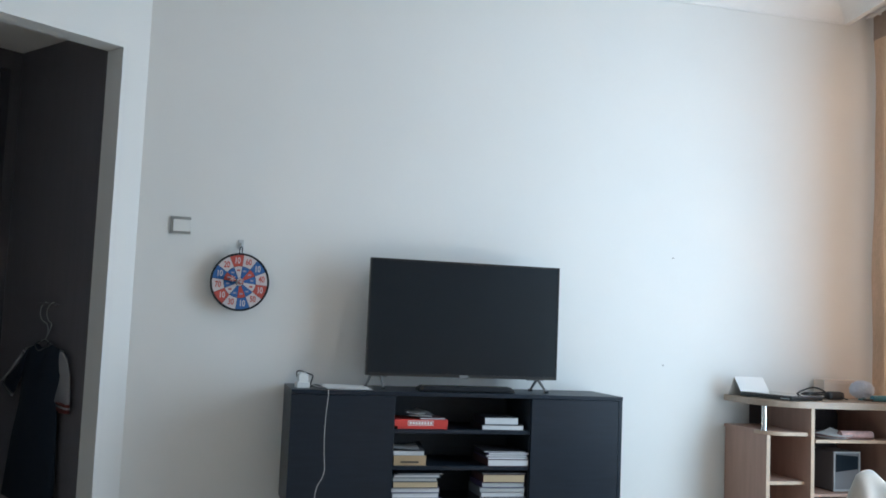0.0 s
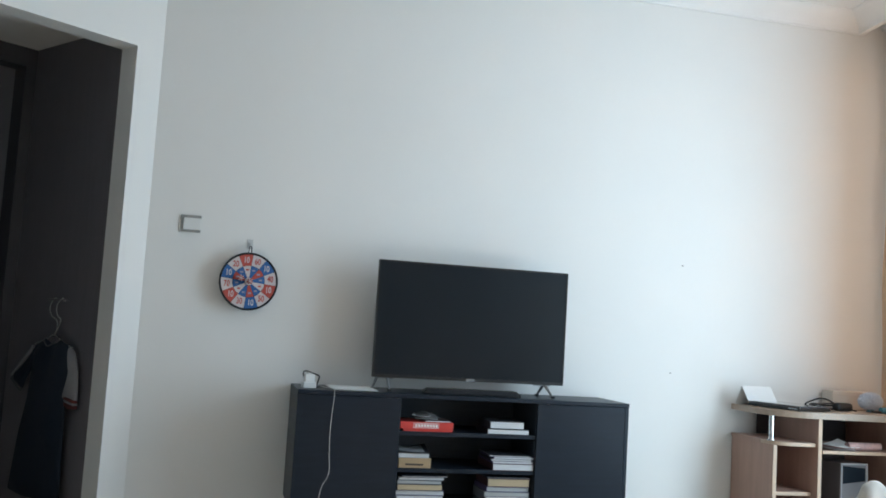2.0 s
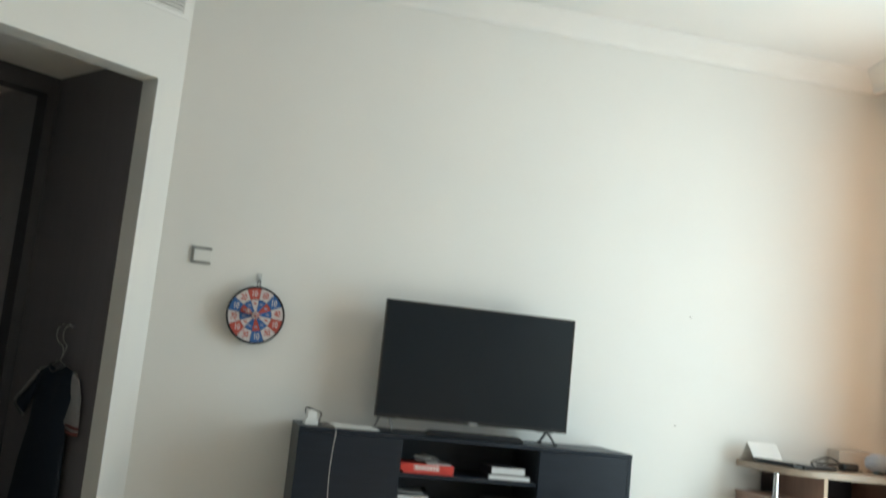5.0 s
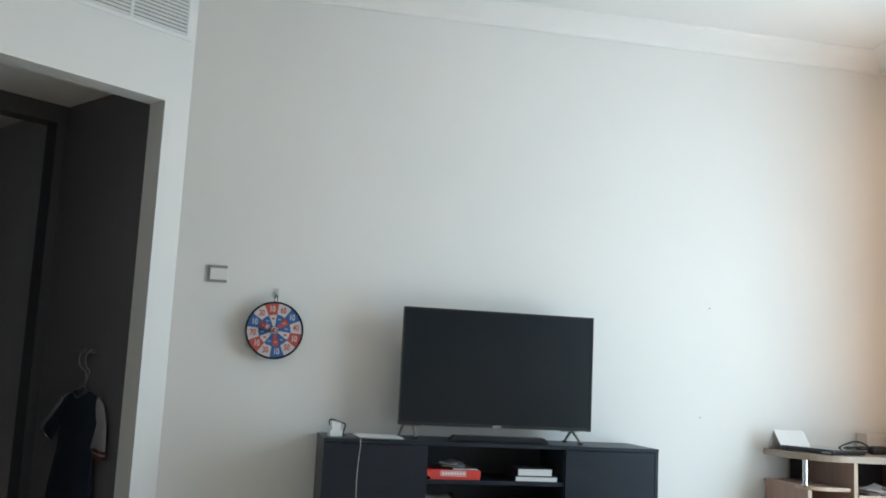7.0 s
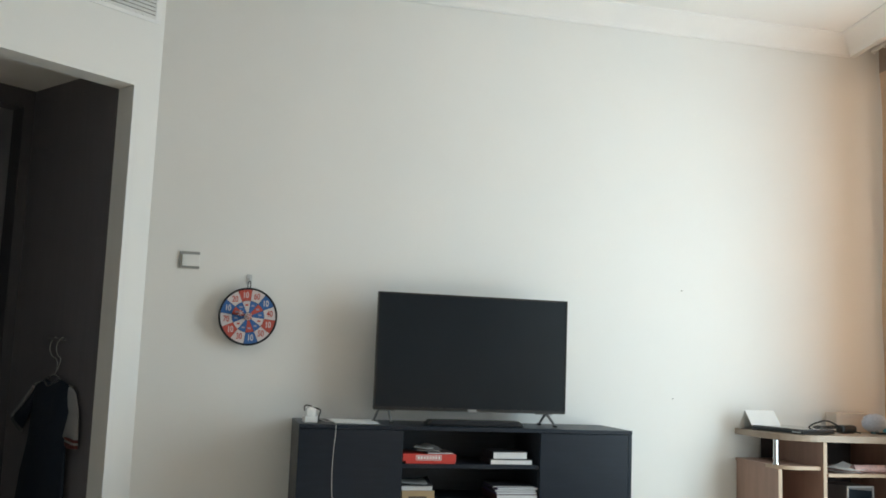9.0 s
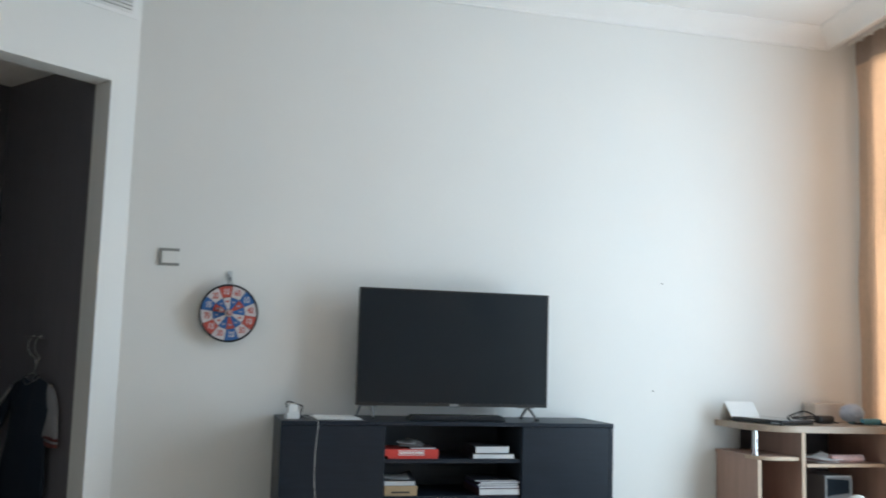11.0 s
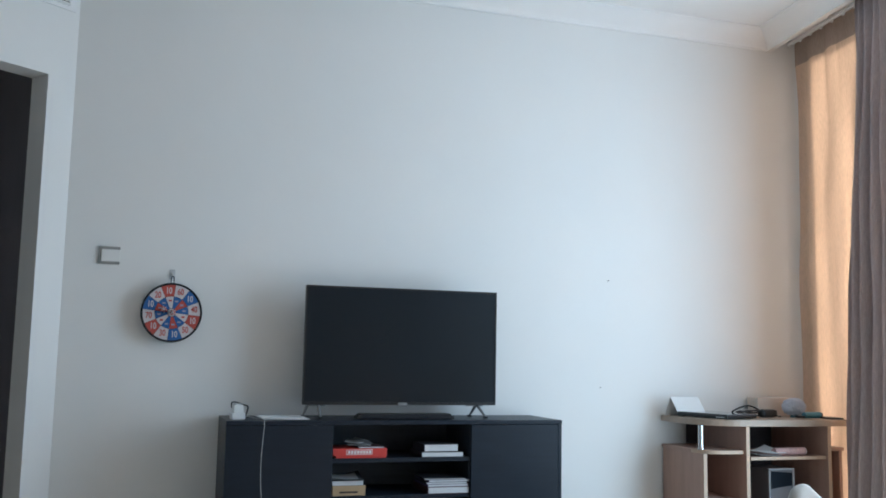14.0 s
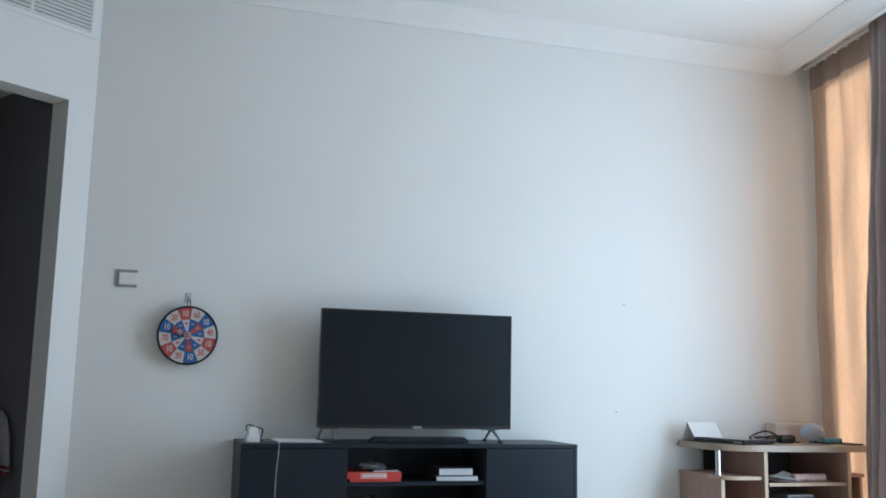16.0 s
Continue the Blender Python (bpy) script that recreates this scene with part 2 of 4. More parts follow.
FRAME = surface("window_aluminium", (0.55, 0.55, 0.55), 0.4, metal=0.6, vary=0.04, scale=8, grain=150, bump=0.02)
PANE = glass_material("window_glass")
win = thing("window_1", label="wide aluminium window behind the curtains", category="window", kind="structure")
win.matrix_world = M_WIN
# The fourth bay is unseen, added so more sun bounces onto the left-hand walls.
for y0, y1 in ((-0.0005, -1.14), (-1.19, -2.31), (-2.36, -3.48), (-3.53, -4.65)):
    bm = bmesh.new()
    for lo, hi in (((0.020, y0 - 0.05, SILL_Z), (0.050, y0, 2.96)), ((0.020, y1, SILL_Z), (0.050, y1 + 0.05, 2.96)),
                   ((0.020, y1 + 0.05, SILL_Z), (0.050, y0 - 0.05, SILL_Z + 0.05)), ((0.020, y1 + 0.05, 2.935), (0.050, y0 - 0.05, 2.96))):
        add_box(bm, lo, hi)
    part("window_frame", bm, FRAME, win)
    pane = part("pane", box((0.033, y1 + 0.045, SILL_Z + 0.045), (0.039, y0 - 0.045, 2.915)), PANE, win)
    pane.visible_shadow = False


# cornice: fillet, cove and upper step, along the television wall and along the pelmet
def cornice_profile():
    pts = [(0, 0.0), (-0.012, 0.0), (-0.014, 0.010)]
    for k in range(9):
        q = k / 8
        pts.append((-0.016 - 0.100 * q ** 1.15, 0.012 + 0.070 * q ** 0.85))
    pts += [(-0.119, 0.086), (-0.127, 0.089), (-0.127, 0.0965), (0, 0.0965)]
    return pts


COR_Z = 2.869
structure("cornice_north", prism([(y - 0.001, COR_Z + z) for y, z in cornice_profile()], 0.0, 3.844, "yz"), CORNICE, None, "white moulded plaster cornice under the ceiling", "cornice")
pel = structure("cornice_east", prism([(-0.259 + y, COR_Z + z) for y, z in cornice_profile()], -6.7, 0.05, "xz"), CORNICE, M_WIN, "white moulded cornice along the curtain pelmet", "cornice")
structure("pelmet", box((-0.2585, -6.7, COR_Z + 0.003), (-0.235, 0.03, 2.966)), CORNICE, M_WIN, "white pelmet board that hides the curtain track", "pelmet")

# passage behind the doorway
structure("passage_ceiling", box((-2.2, DOOR_T, 2.387), (-0.02, 2.6, 2.46)), CEIL, M_DOOR, "low white ceiling of the dark passage", "ceiling")
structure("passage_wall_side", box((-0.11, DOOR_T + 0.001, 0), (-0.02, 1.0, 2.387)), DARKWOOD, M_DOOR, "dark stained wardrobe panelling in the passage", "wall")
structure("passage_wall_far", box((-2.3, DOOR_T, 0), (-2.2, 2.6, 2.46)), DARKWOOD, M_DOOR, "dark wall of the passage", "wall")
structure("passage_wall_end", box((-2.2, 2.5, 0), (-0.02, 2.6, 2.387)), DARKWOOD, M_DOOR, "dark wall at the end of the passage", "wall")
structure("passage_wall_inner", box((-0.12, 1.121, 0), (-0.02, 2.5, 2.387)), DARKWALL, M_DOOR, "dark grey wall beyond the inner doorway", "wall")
structure("door_1", prism([(-2.2, 0), (-1.05, 0), (-1.05, 2.285), (-0.168, 2.285), (-0.168, 0), (-0.02, 0), (-0.02, 2.386), (-2.2, 2.386)], 1.0, 1.12), DARKFRAME, M_DOOR, "dark stained wooden frame of an inner doorway", "door frame")


# ---- curtains ----
def curtain_sheet(y0, y1, depth, folds, z0, z1, x0, seed, gather=0.0, cols=14, rows=26, lean=(0.0, 0.0), stiff=False):
    """A hanging sheet with folds that are pinched at the heading and open up below."""
    rnd = random.Random(seed)
    bm = bmesh.new()
    n = folds * cols
    jit = [rnd.uniform(-0.5, 0.5) for _ in range(folds + 2)]
    amp = [rnd.uniform(0.5, 1.3) for _ in range(folds + 2)]
    grid = []
    for r in range(rows + 1):
        v = r / rows
        z = z1 + (z0 - z1) * v
        v = 0.0 if stiff else v
        line = []
        for c in range(n + 1):
            u = c / n
            ph = u * folds
            k = int(ph)
            a = amp[k] * (1 - (ph - k)) + amp[k + 1] * (ph - k)
            j = jit[k] * (1 - (ph - k)) + jit[k + 1] * (ph - k)
            open_up = 0.45 + 0.55 * min(1, v * 4)
            x = x0 + depth * a * open_up * math.sin(2 * math.pi * (ph + j * min(1, v * 3) * 0.5 + 0.04 * math.sin(7 * v)))
            ya, yb = y0 - lean[0] * max(0.0, z / 2.9), y1 - lean[1] * max(0.0, z / 2.9)
            y = ya + (yb - ya) * (u + gather * 0.03 * math.sin(2 * math.pi * u) * math.sin(math.pi * v))
            x += 0.006 * math.sin(9 * v + 5 * u) + 0.004 * math.sin(23 * v + 3 * ph)
            x -= 0.016 * abs(math.sin(math.pi * 1.5 * ph + 0.6)) ** 0.7 * (1 - min(1, v * 6))
            line.append(bm.verts.new((x, y, z)))
        grid.append(line)
    for r in range(rows):
        for c in range(n):
            bm.faces.new((grid[r][c], grid[r][c + 1], grid[r + 1][c + 1], grid[r + 1][c]))
    return bm


BEIGE = cloth("beige_curtain_cloth", (0.60, 0.47, 0.37), (0.82, 0.56, 0.365), 0.42)
TAUPE = cloth("taupe_curtain_cloth", (0.395, 0.340, 0.340), (0.46, 0.33, 0.26), 0.10)
HEADING = cloth("curtain_heading", (0.38, 0.31, 0.27), (0.46, 0.31, 0.21), 0.22)


def curtain(name, y0, y1, depth, folds, x0, cloth_mat, seed, label, heading, top, gather=0.0, lean=(0.0, 0.0)):
    c = thing(name, label=label, category="curtain")
    c.matrix_world = M_WIN
    smooth(part("cloth", curtain_sheet(y0, y1, depth, folds, 0.02, 2.800, x0, seed, gather, lean=lean), cloth_mat, c), 180)
    smooth(part("heading", curtain_sheet(y0, y1, depth, folds, 2.797, top, x0 - 0.0015, seed, gather, rows=4, lean=lean, stiff=True), heading, c, "stiff pleated heading tape"), 180)
    return c


curtain("curtain", -0.015, -1.18, 0.018, 5, -0.060, BEIGE, 8, "beige curtain glowing orange with the sun behind it", HEADING, 2.950)
curtain("curtain", -0.555, -1.05, 0.042, 5, -0.168, TAUPE, 11, "bunched taupe grey curtain in deep folds", TAUPE, 2.944, 1.0, (0.25, 0.07))

track = thing("curtain_track", label="white plastic curtain track under the pelmet", category="curtain track")
track.matrix_world = M_WIN
part("rail", box((-0.128, -4.8, 2.914), (-0.110, -0.03, 2.932), 0.003), PLASTICWHITE, track)
part("bracket", box((-0.127, -0.50, 2.932), (-0.111, -0.47, 2.9648)), PLASTICWHITE, track)
part("bracket", box((-0.127, -1.50, 2.932), (-0.111, -1.47, 2.9648)), PLASTICWHITE, track)
part("bracket", box((-0.127, -2.90, 2.932), (-0.111, -2.87, 2.9648)), PLASTICWHITE, track)
for k in range(12):
    part("glider", box((-0.125, -0.06 - 0.11 * k, 2.902), (-0.114, -0.045 - 0.11 * k, 2.915)), PLASTICWHITE, track)

# ---- the television wall ----
CAB_X0, CAB_X1, CAB_F, CAB_B, CAB_Z0, CAB_Z1 = 0.723, 2.311, -0.400, -0.016, 0.195, 0.720
NICHE0, NICHE1 = 1.195, 1.847


def make_cabinet():
    c = thing("tv_cabinet", ((CAB_X0 + CAB_X1) / 2, -0.2, 0), label="black-brown laminate television cabinet with open middle shelves", category="cabinet")
    ox, oy = (CAB_X0 + CAB_X1) / 2, -0.2

    def b(name, lo, hi, mat=BLACKWOOD, bev=0.0015, label=""):
        return part(name, box((lo[0] - ox, lo[1] - oy, lo[2]), (hi[0] - ox, hi[1] - oy, hi[2]), bev), mat, c, label)

    b("top", (CAB_X0, CAB_F - 0.004, CAB_Z1 - 0.018), (CAB_X1, CAB_B, CAB_Z1))
    b("side_panel", (CAB_X0, CAB_F + 0.018, CAB_Z0), (CAB_X0 + 0.018, CAB_B, CAB_Z1 - 0.018))
    b("side_panel", (CAB_X1 - 0.018, CAB_F, CAB_Z0), (CAB_X1, CAB_B, CAB_Z1 - 0.018))
    b("bottom", (CAB_X0 + 0.018, CAB_F + 0.02, CAB_Z0), (CAB_X1 - 0.018, CAB_B, CAB_Z0 + 0.018))
    b("back_panel", (CAB_X0 + 0.018, CAB_B - 0.006, CAB_Z0 + 0.018), (CAB_X1 - 0.018, CAB_B - 0.001, CAB_Z1 - 0.018), BLACKLIFT, 0)
    b("divider", (NICHE0 - 0.018, CAB_F + 0.02, CAB_Z0 + 0.018), (NICHE0, CAB_B - 0.006, CAB_Z1 - 0.018), BLACKLIFT)
    b("divider", (NICHE1, CAB_F + 0.02, CAB_Z0 + 0.018), (NICHE1 + 0.018, CAB_B - 0.006, CAB_Z1 - 0.018), BLACKLIFT)
    for z in SHELVES:
        b("shelf", (NICHE0, CAB_F + 0.012, z - 0.018), (NICHE1, CAB_B - 0.006, z), BLACKWOOD)
    b("door", (CAB_X0, CAB_F, CAB_Z0), (NICHE0 - 0.002, CAB_F + 0.0175, CAB_Z1 - 0.020))
    b("door", (NICHE1 + 0.002, CAB_F, CAB_Z0), (CAB_X1 - 0.020, CAB_F + 0.0175, CAB_Z1 - 0.020))
    for x in (CAB_X0 + 0.05, 1.19, 1.85, CAB_X1 - 0.09):
        for y in (CAB_F + 0.05, CAB_B - 0.08):
            b("leg", (x, y, 0), (x + 0.04, y + 0.04, CAB_Z0), BLACKLIFT)
    return c


SHELVES = (0.551, 0.386)
make_cabinet()

TV_X0, TV_X1, TV_Z0, TV_Z1, TV_Y = 1.084, 2.041, 0.780, 1.338, -0.210


def make_tv():
    cx = (TV_X0 + TV_X1) / 2
    tv = thing("television", (cx, TV_Y, CAB_Z1), label="black flat-screen television, switched off, on splayed feet", category="television")
    w, z0, z1 = (TV_X1 - TV_X0) / 2, TV_Z0 - CAB_Z1, TV_Z1 - CAB_Z1
    part("housing", box((-w, 0.006, z0), (w, 0.035, z1), 0.004), PLASTICBLACK, tv)
    part("back_cover", box((-w * 0.8, 0.034, z0 + 0.03), (w * 0.8, 0.075, z1 - 0.16), 0.012), PLASTICBLACK, tv)
    bz = bmesh.new()
    add_box(bz, (-w, 0, z1 - 0.007), (w, 0.008, z1), 0.001)
    add_box(bz, (-w, 0, z0), (w, 0.008, z0 + 0.014), 0.001)
    add_box(bz, (-w, 0, z0 + 0.014), (-w + 0.007, 0.008, z1 - 0.007))
    add_box(bz, (w - 0.007, 0, z0 + 0.014), (w, 0.008, z1 - 0.007))
    part("bezel", bz, PLASTICBLACK, tv)
    part("screen", box((-w + 0.007, 0.003, z0 + 0.014), (w - 0.007, 0.007, z1 - 0.007)), SCREEN, tv, "dark glossy screen")
    part("badge", box((-0.022, -0.003, z0 - 0.004), (0.022, 0.002, z0 + 0.012), 0.001), FOOTMETAL, tv, "small silver maker's badge")
    for x, legs in ((-0.404, ((-0.045, 0.002, 0.000), (0.060, -0.062, -0.048))), (0.385, ((-0.050, 0.022, 0.0), (0.080, -0.014, 0.0)))):
        foot, pads = bmesh.new(), []
        for y, dx, da in legs:
            a, b = Vector((x + da, 0.02, z0 + 0.004)), Vector((x + dx, y, 0.006))
            add_rod(foot, a, b, 0.008, 0.005, 10)
            pads.append((b.x, b.y))
        add_box(foot, (x - 0.055, 0.008, z0 - 0.005), (x + 0.03, 0.032, z0 + 0.004), 0.002)
        leg = part("foot", foot, FOOTMETAL, tv, "grey metal splayed foot")
        for px, py in pads:
            part("foot_pad", box((px - 0.008, py - 0.014, 0.0), (px + 0.008, py + 0.014, 0.009), 0.002), PLASTICBLACK, leg)
    return tv


make_tv()


# ---- small things on and round the television cabinet ----
SWITCHGREY = surface("switch_frame", (0.30, 0.30, 0.29), 0.45, vary=0.04, scale=9, grain=200, bump=0.02)
RED = surface("red_card", (0.62, 0.045, 0.035), 0.45, vary=0.06, scale=9, grain=150, bump=0.03)
BLUE = surface("blue_felt", (0.030, 0.125, 0.34), 0.85, vary=0.10, scale=20, grain=400, bump=0.15)
REDFELT = surface("red_felt", (0.50, 0.085, 0.065), 0.85, vary=0.10, scale=20, grain=400, bump=0.15)
WHITEFELT = surface("white_felt", (0.60, 0.55, 0.56), 0.85, vary=0.08, scale=20, grain=400, bump=0.15)
FADED = surface("faded_print", (0.30, 0.30, 0.40), 0.85, vary=0.1, scale=20, grain=400, bump=0.1)
BLACKFELT = surface("black_felt", (0.012, 0.012, 0.016), 0.8, vary=0.15, scale=20, grain=400, bump=0.15)
PALECARD = surface("pale_cardboard", (0.68, 0.59, 0.52), 0.75, vary=0.06, scale=8, grain=120, bump=0.05)
CARDBOARD = surface("brown_cardboard", (0.42, 0.29, 0.17), 0.75, vary=0.10, scale=8, grain=120, bump=0.08)
INK = surface("dark_print", (0.06, 0.045, 0.035), 0.7, vary=0.1, scale=20, grain=200, bump=0.0)
PAGES = surface("page_edges", (0.64, 0.65, 0.67), 0.85, vary=0.16, scale=10, grain=30, bump=0.35, stretch=(1, 1, 40))
PAGESTAN = surface("yellowed_page_edges", (0.52, 0.41, 0.27), 0.85, vary=0.16, scale=10, grain=30, bump=0.35, stretch=(1, 1, 40))
PAGESGREY = surface("grey_page_edges", (0.44, 0.45, 0.45), 0.85, vary=0.16, scale=10, grain=30, bump=0.35, stretch=(1, 1, 40))
COVERDARK = surface("dark_book_cover", (0.035, 0.035, 0.045), 0.5, vary=0.15, scale=8, grain=90, bump=0.04)
# White covers painted grey: the shade deep in the shelves is in this colour.
COVERSHADED = surface("shaded_white_cover", (0.20, 0.21, 0.23), 0.5, vary=0.06, scale=8, grain=90, bump=0.03)
COVERRED = surface("maroon_book_cover", (0.08, 0.03, 0.034), 0.5, vary=0.1, scale=8, grain=90, bump=0.03)
COVERPURPLE = surface("purple_book_cover", (0.12, 0.09, 0.20), 0.5, vary=0.1, scale=8, grain=90, bump=0.03)
GREYPAPER = surface("grey_print_paper", (0.26, 0.25, 0.25), 0.7, vary=0.2, scale=14, grain=120, bump=0.05)
CLEAR = surface("clear_plastic", (0.62, 0.63, 0.64), 0.25, vary=0.05, scale=20, grain=200, bump=0.0)


def text_mesh(name, text, size, m, material, parent, thick=0.0006):
    cu = bpy.data.curves.new("writing", "FONT")
    cu.offset = size * 0.022
    cu.body, cu.size, cu.align_x, cu.align_y, cu.extrude = text, size, "CENTER", "CENTER", thick
    tmp = new("writing", cu)
    bpy.context.view_layer.update()
    me = bpy.data.meshes.new_from_object(tmp.evaluated_get(bpy.context.evaluated_depsgraph_get()))
    bpy.data.objects.remove(tmp)
    me.materials.clear()
    me.materials.append(material)
    ob = new(name, me)
    ob.parent = parent
    ob.matrix_local = m
    return ob


def wedge(r0, r1, a0, a1, y0, y1, seg=6):
    """A piece of a ring in the x-z plane; angles clockwise from the top, in degrees."""
    out = []
    for k in range(seg + 1):
        a = radians(a0 + (a1 - a0) * k / seg)
        out.append((r1 * math.sin(a), r1 * math.cos(a)))
    if r0 > 0:
        for k in range(seg, -1, -1):
            a = radians(a0 + (a1 - a0) * k / seg)
            out.append((r0 * math.sin(a), r0 * math.cos(a)))
    else:
        out.append((0, 0))
    return prism(out, y0, y1)


def make_dartboard():
    d = thing("dartboard", (0.484, -0.032, 1.193), label="round red, white and blue felt dartboard hung on the wall", category="dartboard")
    part("backing", rod((0, -0.014, 0), (0, -0.024, 0), 0.134, seg=64), BLACKFELT, d)
    rim = bmesh.new()
    n = 64
    ring = []
    for k in range(n):
        a = 2 * math.pi * k / n
        ring.append([rim.verts.new((r * math.sin(a), y, r * math.cos(a))) for r, y in ((0.129, -0.0275), (0.1335, -0.030), (0.138, -0.0275), (0.138, -0.013), (0.129, -0.013))])
    for k in range(n):
        a, b = ring[k], ring[(k + 1) % n]
        for i in range(5):
            rim.faces.new((a[i], a[(i + 1) % 5], b[(i + 1) % 5], b[i]))
    smooth(part("rim", rim, BLACKFELT, d, "black stitched binding"), 50)
    numbers = ("10", "60", "10", "40", "10", "50", "10", "30", "10", "70", "10", "20")
    outer = (REDFELT, WHITEFELT, BLUE, WHITEFELT)
    inner = (WHITEFELT, BLUE, REDFELT, BLUE)
    for k in range(12):
        mid = 30 * k - 9
        seg = part("sector", wedge(0.076, 0.1285, mid - 14.7, mid + 14.7, -0.0242, -0.0262), outer[k % 4], d)
        a = radians(mid)
        m = Matrix.Translation((0.102 * math.sin(a), -0.0265, 0.102 * math.cos(a))) @ pose(0, 0, 0, 90, 0, 0)
        text_mesh("numeral", numbers[k], 0.040, m @ Matrix.Diagonal((0.72, 1, 1, 1)), REDFELT if k % 2 else WHITEFELT, seg)
        ins = part("inner_sector", wedge(0.020, 0.0745, mid - 14.4, mid + 14.4, -0.0242, -0.0260), inner[k % 4], d)
        bar = Matrix.Translation((0.056 * math.sin(a), 0, 0.056 * math.cos(a)))
        part("print_bar", box((-0.0075, -0.0266, -0.004), (0.0075, -0.0259, 0.004), 0, bar), REDFELT if k % 4 == 0 else FADED, ins)
    part("bullseye", rod((0, -0.024, 0), (0, -0.0265, 0), 0.018, seg=24), WHITEFELT, d)
    for x, z in ((0.004, 0.0), (-0.036, 0.014)):
        ball = bmesh.new()
        bmesh.ops.create_uvsphere(ball, u_segments=14, v_segments=8, radius=0.013, matrix=Matrix.Translation((x, -0.036, z)))
        b = smooth(part("sticky_dart", ball, REDFELT, d, "small red and white sticky dart"), 60)
        fins = bmesh.new()
        for r in (20, 80, 140):
            add_box(fins, (-0.016, -0.062, -0.0012), (0.016, -0.046, 0.0012), 0, Matrix.Translation((x, 0, z)) @ Matrix.Rotation(radians(r), 4, "Y"))
        part("fin", fins, WHITEFELT, b)
    loop = tube([(-0.008, -0.020, 0.128), (-0.009, -0.022, 0.150), (-0.006, -0.026, 0.166), (0.002, -0.026, 0.166), (0.004, -0.022, 0.150), (0.003, -0.020, 0.128)], 0.0022, 6, 4)
    part("hanging_loop", loop, BLACKFELT, d)
    return d


make_dartboard()
hook = thing("wall_hook", (0.480, 0, 1.352), label="clear plastic adhesive hook above the dartboard", category="hook")
part("plate", box((-0.013, -0.004, 0.0), (0.013, 0, 0.046), 0.003), CLEAR, hook)
part("hook_arm", tube([(0, -0.004, 0.030), (0, -0.012, 0.014), (0, -0.022, 0.006), (0, -0.052, 0.010), (0, -0.060, 0.022)], 0.0030, 8, 4), METAL, hook)

sw = thing("light_switch", (0.196, 0, 1.451), label="white light switch in a grey frame", category="light switch")
part("frame", box((-0.048, -0.009, -0.041), (0.047, 0, 0.041), 0.003), SWITCHGREY, sw, "grey plastic frame")
part("rocker", box((-0.034, -0.015, -0.029), (0.0475, -0.004, 0.027), 0.003), PLASTICWHITE, sw)

for x, z in ((2.772, 1.443), (2.724, 0.865)):
    nail = thing("nail", (x, 0, z), label="small dark nail sticking out of the white wall", category="nail", group="nails in the wall")
    part("shank", rod((0, 0.01, 0), (0, -0.010, 0.001), 0.0016, seg=8), INK, nail)
    part("head", rod((0, -0.010, 0.001), (0, -0.0115, 0.001), 0.0027, seg=10), INK, nail)


# ventilation grille above the doorway
def make_grille():
    g = thing("ventilation_grille", label="white metal ventilation grille with slanted slats", category="ventilation grille")
    g.matrix_world = M_DOOR
    z0, z1, x1, x0 = 2.583, 2.835, -0.024, -0.70
    bm = bmesh.new()
    for lo, hi in (((x0, -0.008, z0), (x1, 0, z0 + 0.020)), ((x0, -0.008, z1 - 0.030), (x1, 0, z1)), ((x1 - 0.032, -0.008, z0 + 0.020), (x1, 0, z1 - 0.030)), ((x0, -0.008, z0 + 0.020), (x0 + 0.032, 0, z1 - 0.030))):
        add_box(bm, lo, hi)
    part("frame", bm, CORNICE, g)
    part("mullion", box((-0.364, -0.010, z0 + 0.020), (-0.349, 0.0, z1 - 0.030)), CORNICE, g)
    # No hole here: a dark sheet on the wall paints the shade behind the slats.
    part("backing", box((x0 + 0.032, -0.0015, z0 + 0.020), (x1 - 0.032, -0.0005, z1 - 0.030)), INK, g, "dark sheet in place of the duct's shade")
    for a, b in ((x0 + 0.032, -0.364), (-0.349, x1 - 0.032)):
        for k in range(11):
            z = z0 + 0.028 + 0.0190 * k
            part("slat", box((a, -0.0075, -0.0012), (b, 0.0075, 0.0012), 0, Matrix.Translation((0, -0.0085, z)) @ Matrix.Rotation(radians(-38), 4, "X")), CORNICE, g)
    return g


make_grille()

# on the cabinet top
TOP = CAB_Z1
bar = thing("soundbar", (1.548, -0.30, TOP), label="low black soundbar in front of the television", category="soundbar")
part("body", prism([(-0.237, 0.002), (0.237, 0.002), (0.232, 0.014), (0.214, 0.027), (-0.214, 0.027), (-0.232, 0.014)], -0.035, 0.035, "xz", 0.003), PLASTICBLACK, bar)
part("grille_cloth", box((-0.212, -0.0375, 0.006), (0.212, -0.0345, 0.023), 0.001), BLACKFELT, bar)
for x in (-0.2, 0.2):
    part("rubber_foot", box((x - 0.012, -0.02, 0), (x + 0.012, 0.02, 0.003)), PLASTICBLACK, bar)


